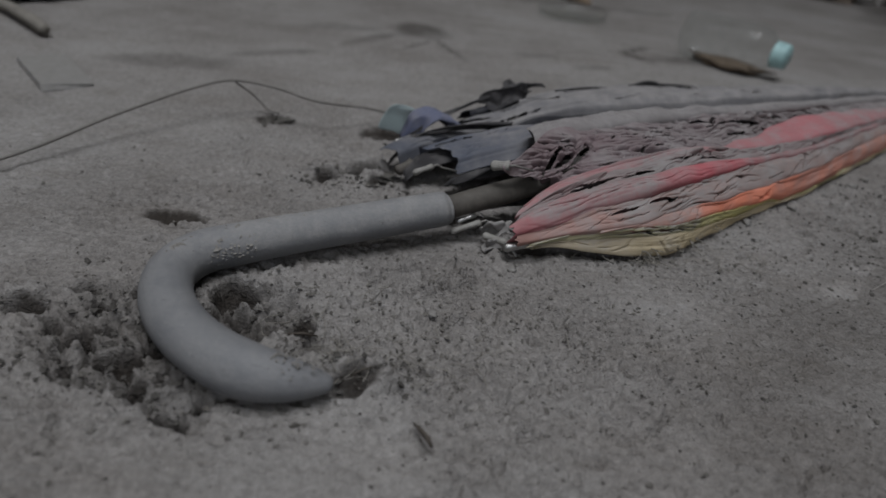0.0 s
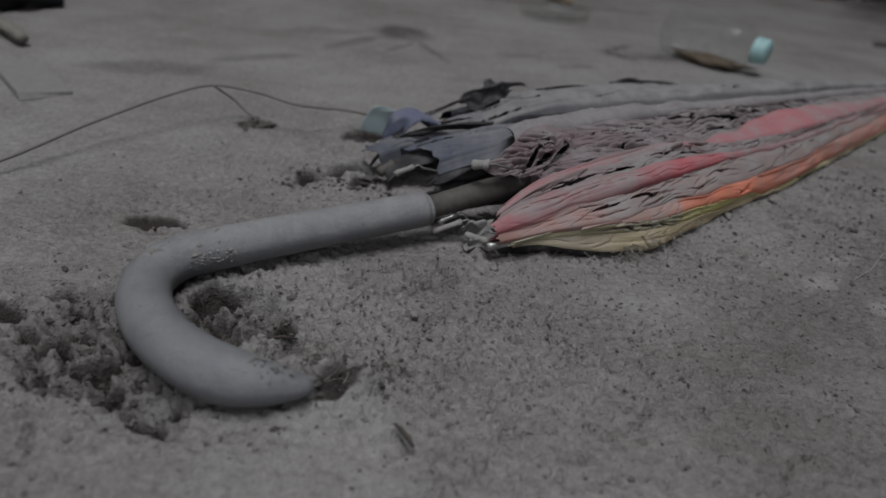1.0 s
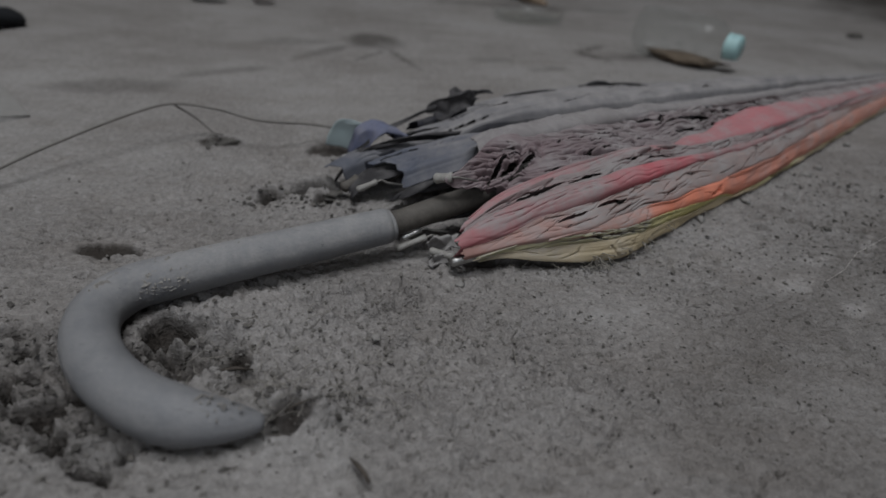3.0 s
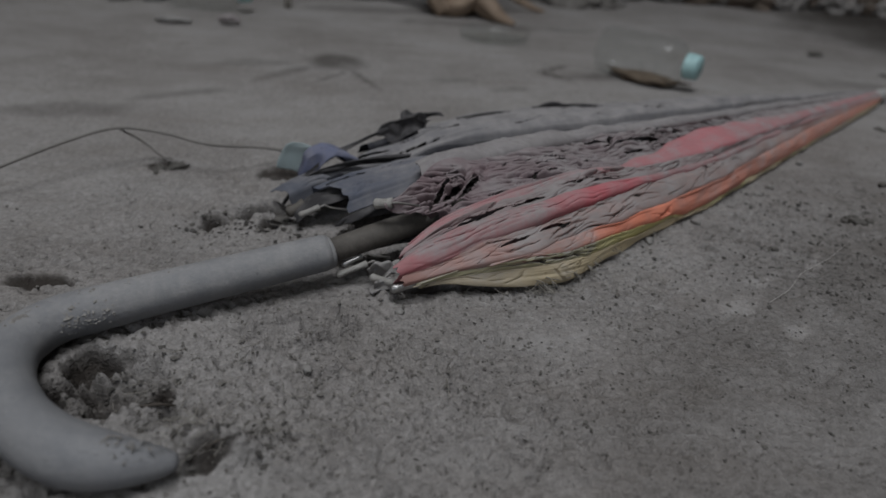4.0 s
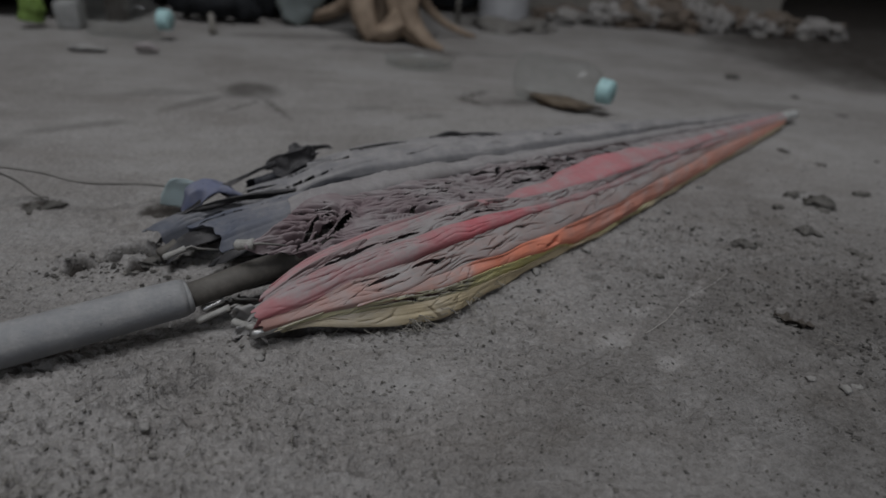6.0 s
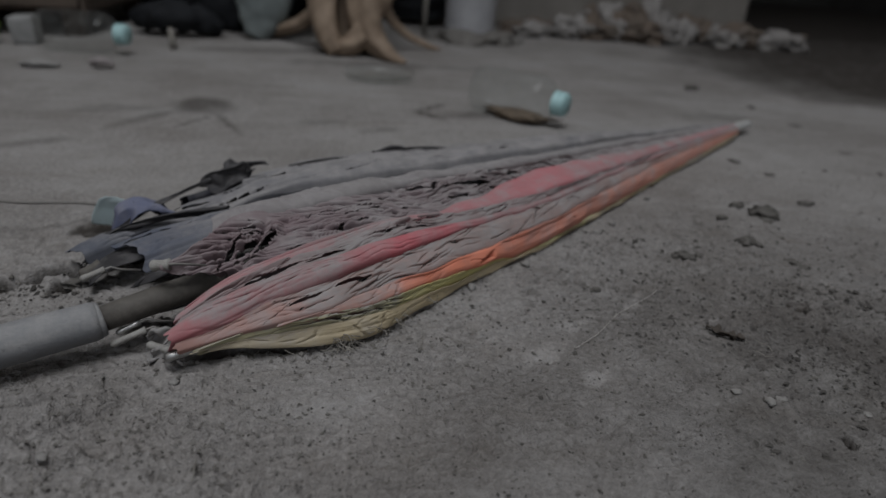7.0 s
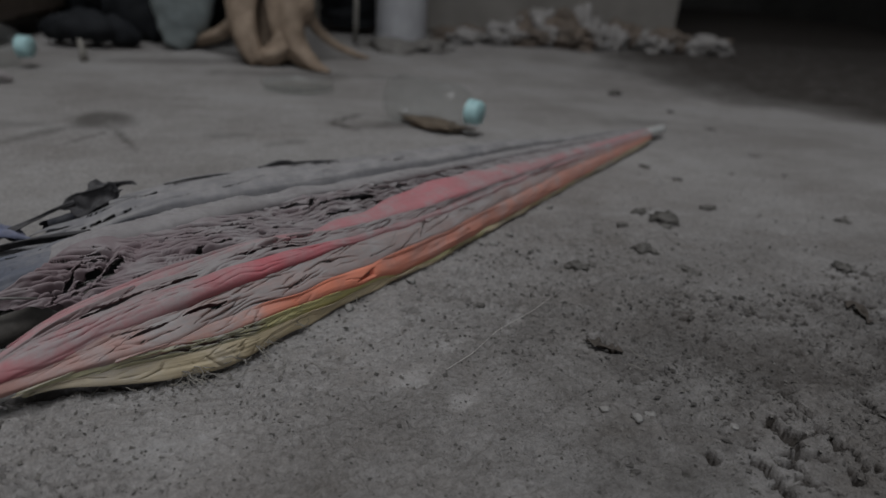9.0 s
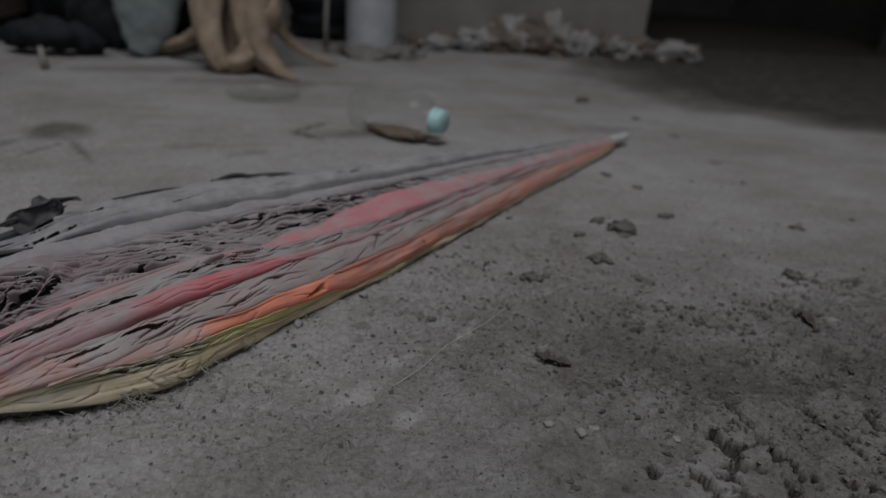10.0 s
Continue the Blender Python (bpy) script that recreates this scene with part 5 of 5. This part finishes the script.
def handle_crumbs():
    """Soil spilt along the top of the crook."""
    rng = random.Random(17)
    pts = curve_points(HOOK, 14)
    out = []
    for lo, hi, n, big in ((0.56, 0.80, 190, 1.6), (0.02, 0.12, 80, 1.3), (0.55, 0.62, 80, 2.6), (0.2, 0.9, 60, 0.8)):
        for _ in range(n):
            p = pts[int((len(pts) - 1) * rng.uniform(lo, hi))]
            off = rng.gauss(0, 0.0035)
            lift = math.sqrt(max(0.0, 0.0096 ** 2 - off * off)) - 0.0007
            out.append((p.x + 0.4 * off, p.y + off * 0.9, p.z + lift, big * (0.0002 + 0.0006 * rng.random() ** 3)))
    # caked along its front
    for lo, hi, n, big in ((0.585, 0.76, 700, 1.5), (0.60, 0.70, 220, 1.9), (0.572, 0.60, 300, 2.3)):
        for _ in range(n):
            f = lo + (hi - lo) * rng.random() ** 1.5
            p = pts[int((len(pts) - 1) * f)]
            a = radians(rng.gauss(16, 18))
            out.append((p.x + 0.44 * 0.0092 * math.cos(a), p.y - 0.9 * 0.0092 * math.cos(a), p.z + 0.0092 * math.sin(a) - 0.0002, big * (0.0002 + 0.0006 * rng.random() ** 3)))
    return out


crumbs("soil_crumbs", 5, ((-0.066, 0.255, 0.022, 0.024, 240, 1.2), (-0.035, 0.228, 0.022, 0.010, 200, 1.1), (-0.016, 0.277, 0.014, 0.012, 90, 1.2), (0.03, 0.262, 0.04, 0.028, 1000, 0.85), (0.07, 0.30, 0.05, 0.03, 800, 0.85),
                          (0.47, 0.29, 0.06, 0.03, 500, 1.0), (0.50, 0.37, 0.10, 0.06, 1000, 0.8), (0.36, 0.42, 0.09, 0.06, 700, 0.7), (0.2, 0.32, 0.16, 0.07, 3600, 0.8), (-0.11, 0.23, 0.04, 0.03, 500, 0.8), (0.0, 0.405, 0.03, 0.012, 260, 1.2),
                          (0.40, 0.45, 0.14, 0.10, 900, 0.8), (0.15, 0.36, 0.04, 0.012, 260, 1.1)), M_CRUMB, "loose dry grey soil crumbs over the floor", 0.75)
crumbs("caked_soil", 7, (), M_CAKE, "dry pale soil caked along the umbrella handle", 0.7, handle_crumbs())
crumbs("dark_soil_crumbs", 6, ((-0.072, 0.258, 0.018, 0.022, 320, 1.4), (-0.045, 0.232, 0.016, 0.008, 130, 1.3), (-0.018, 0.277, 0.013, 0.011, 200, 1.3), (0.035, 0.247, 0.014, 0.006, 120, 1.3), (0.46, 0.285, 0.06, 0.03, 500, 1.3), (0.53, 0.36, 0.09, 0.05, 1100, 0.85), (0.45, 0.36, 0.09, 0.05, 800, 0.7), (0.40, 0.335, 0.02, 0.010, 140, 1.3), (0.48, 0.40, 0.03, 0.012, 160, 1.4), (0.42, 0.405, 0.02, 0.008, 120, 1.2), (0.33, 0.37, 0.02, 0.010, 120, 1.0),
                               (0.38, 0.42, 0.10, 0.06, 1100, 0.95), (0.55, 0.50, 0.12, 0.10, 700, 0.9), (0.27, 0.30, 0.12, 0.05, 1100, 0.6), (0.32, 0.32, 0.20, 0.08, 4200, 0.42), (0.12, 0.25, 0.08, 0.03, 400, 0.55), (0.22, 0.40, 0.10, 0.02, 220, 1.1), (0.33, 0.48, 0.10, 0.012, 260, 1.3), (0.0, 0.405, 0.02, 0.008, 160, 1.5)), M_DARKCRUMB, "dark brown soil crumbs strewn over the dust", 0.5)


def straw():
    rng = random.Random(9)
    verts, faces = [], []
    for cx, cy, sx, sy, n in ((0.03, 0.25, 0.018, 0.010, 40), (0.04, 0.275, 0.035, 0.016, 18), (0.15, 0.358, 0.03, 0.006, 16), (0.0, 0.27, 0.015, 0.012, 14), (0.3, 0.38, 0.15, 0.05, 10)):
        for _ in range(n):
            x, y, a = rng.gauss(cx, sx), rng.gauss(cy, sy), rng.random() * 3.2
            l, z = rng.uniform(0.003, 0.011), floor_at(x, y) + 0.0012
            bend = rng.uniform(-0.6, 0.6)
            pts = [Vector((x + l * (k - 1) * math.cos(a + bend * k), y + l * (k - 1) * math.sin(a + bend * k), z + rng.uniform(0, 0.0022))) for k in (0, 0.7, 1.3, 2)]
            v, f = tube_data(pts, rng.uniform(0.00009, 0.00019), 5)
            o = len(verts)
            verts += v
            faces += [tuple(o + k for k in q) for q in f]
    return thing("straw_bits", mesh_from("straw_bits", verts, faces), M_STRAW, "fine pale straw and root fibres in the dust", "straw", kind="stuff")


straw()

# ---- litter in the middle distance ----
def bottle(x, y, turn, residue, size):
    """A clear bottle lying on its side, cap on."""
    thing_ = thing("bottle", None, None, "clear plastic bottle, teal cap, brown residue, lying on the floor" if residue else "clear empty plastic bottle with teal cap lying on the floor", "bottle", "bottles", at=pose(x, y, floor_at(x, y) + 0.0262 * size, 0, 90, turn))
    out = [(r * size, z * size) for r, z in ((0.0, -0.055), (0.020, -0.055), (0.0245, -0.052), (0.026, -0.046), (0.026, -0.012), (0.0252, -0.008), (0.026, -0.004), (0.026, 0.024), (0.022, 0.036), (0.0124, 0.043), (0.0124, 0.052))]
    part("body", lathe("body", out, 32), M_CLEAR, thing_, "scuffed clear plastic body")
    part("cap", lathe("cap", [(r * size, z * size) for r, z in ((0.0, 0.058), (0.0116, 0.058), (0.0128, 0.0565), (0.0132, 0.046), (0.0136, 0.0445), (0.0130, 0.0445))], 28), M_CAP, thing_, "pale teal screw cap")
    if residue:
        me = lump_mesh("residue", (0.0030 * size, 0.016 * size, 0.038 * size), 4, 3, 0.7, 3.4)
        r = part("residue", me, M_TEA, thing_, "dried brown residue")
        r.location = (0.0205 * size, 0.0, 0.002 * size)
    return thing_


bottle(0.346, 0.808, -42, True, 1.02)
bottle(-0.233, 1.112, -10, False, 1.12)

dish = thing("dish", lathe("dish", [(0.0, 0.001), (0.040, 0.001), (0.046, 0.003), (0.0485, 0.009), (0.0495, 0.0105), (0.0478, 0.0098), (0.045, 0.0042), (0.039, 0.0022), (0.0, 0.0022)], 40), M_CLEAR,
             "shallow clear plastic dish on the dust", "dish", at=pose(0.192, 1.005, floor_at(0.192, 1.005) + 0.002))

# root-wood stump
def stump():
    top = thing("root_stump", None, None, "smooth tan root-wood stump with splayed roots and a hollow", "stump")
    legs = (
        ([(0.125, 1.235, 0.60), (0.118, 1.232, 0.30), (0.108, 1.222, 0.15), (0.104, 1.206, 0.08), (0.112, 1.190, 0.035), (0.128, 1.182, 0.006)], [0.050, 0.040, 0.030, 0.023, 0.019, 0.015]),
        ([(0.165, 1.235, 0.60), (0.168, 1.230, 0.30), (0.172, 1.222, 0.15), (0.172, 1.206, 0.08), (0.182, 1.186, 0.036), (0.210, 1.160, 0.010), (0.236, 1.142, 0.001)], [0.050, 0.042, 0.037, 0.030, 0.021, 0.011, 0.004]),
        ([(0.178, 1.198, 0.060), (0.168, 1.190, 0.036), (0.152, 1.184, 0.020), (0.136, 1.183, 0.014), (0.118, 1.186, 0.012)], [0.018, 0.020, 0.018, 0.015, 0.010]),
        ([(0.146, 1.262, 0.30), (0.146, 1.264, 0.16), (0.145, 1.266, 0.06), (0.145, 1.268, 0.0)], [0.05, 0.046, 0.040, 0.038]),
        ([(0.12, 1.25, 0.20), (0.095, 1.262, 0.075), (0.065, 1.28, 0.042), (0.035, 1.30, 0.026), (0.005, 1.33, 0.014), (-0.04, 1.36, 0.006)], [0.022, 0.015, 0.012, 0.010, 0.008, 0.005]),
        ([(0.18, 1.25, 0.20), (0.205, 1.27, 0.075), (0.240, 1.29, 0.030), (0.285, 1.30, 0.008), (0.31, 1.305, 0.001)], [0.022, 0.010, 0.007, 0.005, 0.003]),
        ([(0.145, 1.235, 0.62), (0.145, 1.235, 0.40), (0.146, 1.232, 0.26), (0.145, 1.228, 0.175), (0.144, 1.222, 0.130)], [0.072, 0.066, 0.054, 0.040, 0.016]),
    )
    for k, (ctrl, rad) in enumerate(legs):
        pts = curve_points(ctrl, 6)
        r = list(np.interp(np.linspace(0, len(rad) - 1, len(pts)), range(len(rad)), rad))
        part("root" if k < 6 else "trunk", tube("root", pts, r, 36, 0.045, k, 1.0, 0.09), M_ROOT, top)
    knob = part("knob", lump_mesh("knob", (0.024, 0.026, 0.032), 6, 3, 0.15), M_ROOT, top)
    knob.location = (0.193, 1.212, 0.090)
    return top


stump()

pipe = thing("drain_pipe", tube("drain_pipe", [Vector((0.393, 1.50, z)) for z in (-0.02, 0.01, 0.5, 1.4, 2.69)], 0.053, 36), M_PIPE, "upright grey-white plastic drain pipe", "pipe")


def sack(name, ctrl, rad, flat, mat, label, seed, crush=0.4):
    pts = curve_points(ctrl, 8)
    r = list(np.interp(np.linspace(0, len(rad) - 1, len(pts)), range(len(rad)), rad))
    return thing(name, tube(name, pts, r, 36, crush, seed, flat), mat, label, "sack")


sack("hanging_sack", [(-0.02, 1.34, 0.62), (-0.012, 1.34, 0.40), (-0.004, 1.335, 0.20), (-0.006, 1.32, 0.08), (-0.016, 1.31, 0.03), (-0.024, 1.30, 0.008)], [0.080, 0.076, 0.068, 0.052, 0.034, 0.014], 0.6, M_SACK, "grey-green plastic sack slumped against the stump", 2, 0.12)
sack("slumped_sack", [(-0.15, 1.50, 0.50), (-0.14, 1.47, 0.22), (-0.13, 1.45, 0.11), (-0.10, 1.43, 0.05), (-0.06, 1.41, 0.015)], [0.09, 0.085, 0.075, 0.055, 0.03], 0.7, M_BLACKSACK_SHADE, "black plastic sheet slumped on the floor", 5)
sack("plastic_bag", [(-0.08, 1.32, 0.014), (-0.12, 1.31, 0.03), (-0.17, 1.31, 0.034), (-0.23, 1.34, 0.022)], [0.014, 0.030, 0.034, 0.02], 0.8, M_BLACKSACK_SHADE, "black crumpled plastic bundle on the floor", 8)
tub = thing("plastic_tub", box_mesh("plastic_tub", (0.036, 0.034, 0.042), 0.007, 0.003), M_TUB, "dirty white plastic tub on the floor under the cabinet", "tub", at=pose(-0.338, 1.165, floor_at(-0.338, 1.165) + 0.020, 0, 0, 8))
sack("green_bag", [(-0.388, 1.150, 0.010), (-0.385, 1.150, 0.028), (-0.382, 1.15, 0.046)], [0.016, 0.020, 0.012], 0.8, M_GREENBAG, "lime green crumpled bag on the floor", 12)
sack("plastic_wrapper", [(-0.185, 1.000, 0.006), (-0.172, 0.996, 0.010), (-0.158, 0.998, 0.005)], [0.007, 0.011, 0.005], 0.5, M_WRAPPER, "crumpled pinkish white plastic wrapper on the dust", 14, 0.6)
sack("plastic_wrapper", [(-0.268, 0.990, 0.004), (-0.245, 0.986, 0.006), (-0.222, 0.992, 0.004)], [0.005, 0.009, 0.005], 0.5, M_SLAB, "flattened grey plastic wrapper on the dust", 15, 0.6)

cabinet = thing("low_cabinet", None, None, "low brown wooden cabinet on short legs in the dark", "cabinet")
carcass = part("carcass", box_mesh("carcass", (0.56, 0.34, 0.44), 0.004), M_PLANK, cabinet)
carcass.location = (-0.56, 1.42, 0.257)
for dx in (-0.14, 0.14):
    door = part("door", box_mesh("door", (0.270, 0.016, 0.42), 0.003), M_PLANK, cabinet)
    door.location = (-0.56 + dx, 1.241, 0.255)
for lx in (-0.81, -0.31):
    for ly in (1.28, 1.57):
        leg = part("leg", box_mesh("leg", (0.03, 0.03, 0.040), 0.003), M_PLANK, cabinet)
        leg.location = (lx, ly, 0.018)
thing("stake", tube("stake", [Vector((-0.128, 1.175, -0.002)), Vector((-0.129, 1.176, 0.015)), Vector((-0.131, 1.178, 0.032))], [0.006, 0.0055, 0.004], 10, 0.2), M_STRAW, "short pale wooden stake in the dirt", "stake")

# added dark shape that fills the black space between stump and pipe
sack("dark_filler", [(0.300, 1.70, 0.02), (0.298, 1.69, 0.12), (0.296, 1.69, 0.30), (0.300, 1.70, 0.48), (0.304, 1.71, 0.60)], [0.070, 0.082, 0.086, 0.070, 0.030], 0.8, M_BLACKSACK_SHADE, "black bag shape added by the pipe for the darkness there", 21, 0.25)
thing("stick", tube("stick", [Vector((0.300, 1.535, -0.002)), Vector((0.301, 1.536, 0.05)), Vector((0.304, 1.540, 0.13))], [0.006, 0.005, 0.004], 10, 0.2), M_STRAW, "thin pale stick standing by the pipe", "stick")
mound = thing("soil_mound", lump_mesh("soil_mound", (0.085, 0.075, 0.018), 31, 4, 0.4, 3.0), M_CRUMB, "low mound of soil round the pipe's foot", "soil", at=pose(0.400, 1.470, 0.002))
shard = thing("tile_shard", box_mesh("tile_shard", (0.034, 0.078, 0.004), 0.0012, 0.002), M_SLAB, "pale flat tile shard lying in the dust", "tile", at=pose(-0.257, 0.534, floor_at(-0.257, 0.534) + 0.0025, 2, 3, 44))
thing("stick", tube("stick", curve_points([(-0.420, 0.705, 0.006), (-0.365, 0.662, 0.009), (-0.317, 0.623, 0.007)], 6), [0.0055] * 12 + [0.0045], 12, 0.15), M_STRAW, "pale broken stick lying on the dust", "stick")
sack("plastic_scrap", [(-0.50, 0.715, 0.012), (-0.45, 0.735, 0.022), (-0.405, 0.755, 0.018), (-0.375, 0.785, 0.006)], [0.020, 0.026, 0.022, 0.008], 0.7, M_BLACKSACK_SHADE, "black plastic scrap crumpled on the dust", 23, 0.5)
thing("stick", tube("stick", curve_points([(-0.0985, 0.4865, 0.0255), (-0.090, 0.497, 0.014), (-0.080, 0.498, 0.004), (-0.072, 0.496, 0.003)], 6), 0.0007, 8, 0.2), M_WIRE, "thin dry side shoot hanging to the floor", "stick")



def hang_backdrop():
    """A wavy black backdrop added before the wall to darken it, its foot on the floor."""
    u, v = np.meshgrid(np.linspace(0, 1, 60), np.linspace(0, 1, 30))
    x = -0.40 + 0.52 * u + 0.01 * np.sin(v * 5 + u * 9)
    y = 1.66 + 0.035 * np.sin(u * 23 + 1.5 * v) * (0.4 + 0.6 * (1 - v)) + 0.02 * fbm(u * 6, v * 4, 401, 3)
    z = 1.05 * v + 0.012 * (1 - v) * np.abs(np.sin(u * 17))
    ob = thing("dark_backdrop", grid_mesh("dark_backdrop", np.stack([x, y, z], axis=-1)), M_BLACKSACK_SHADE, "black backdrop added before the wall to stand in for the darkness there", "sheet")
    sol = ob.modifiers.new("thickness", "SOLIDIFY")
    sol.thickness = 0.001
    return ob


hang_backdrop()

# rubble along the wall
rng = random.Random(77)
heap = []
for k in range(58):
    x = 0.50 + 0.72 * (k + rng.random()) / 58
    tall = 0.95 + 0.3 * math.sin(x * 9) if x > 0.62 else 0.5
    a = rng.uniform(0.020, 0.044)
    heap.append((x, 1.63 + rng.uniform(-0.05, 0.06) - max(0.0, x - 1.1) * 0.2, a, a * rng.uniform(0.6, 0.9), a * rng.uniform(0.5, 0.95) * tall, rng.random() < 0.48, rng.random() < 0.3))
for k, (x, y, a, b, c, brown, stacked) in enumerate(heap):
    ob = thing("rubble_lump", lump_mesh("rubble_lump", (a * 1.1, b, c), k + 20, 4, 0.75, 3.4), M_BROWNRUBBLE if brown else M_RUBBLE, "brown broken clod in the rubble" if brown else "whitish broken rubble lump by the wall", "rubble", "rubble along the wall")
    c = c + (0.014 if stacked and x < 1.25 else 0.0)
    ob.matrix_world = pose(x, y, c * 0.62, 0, 0, k * 47)
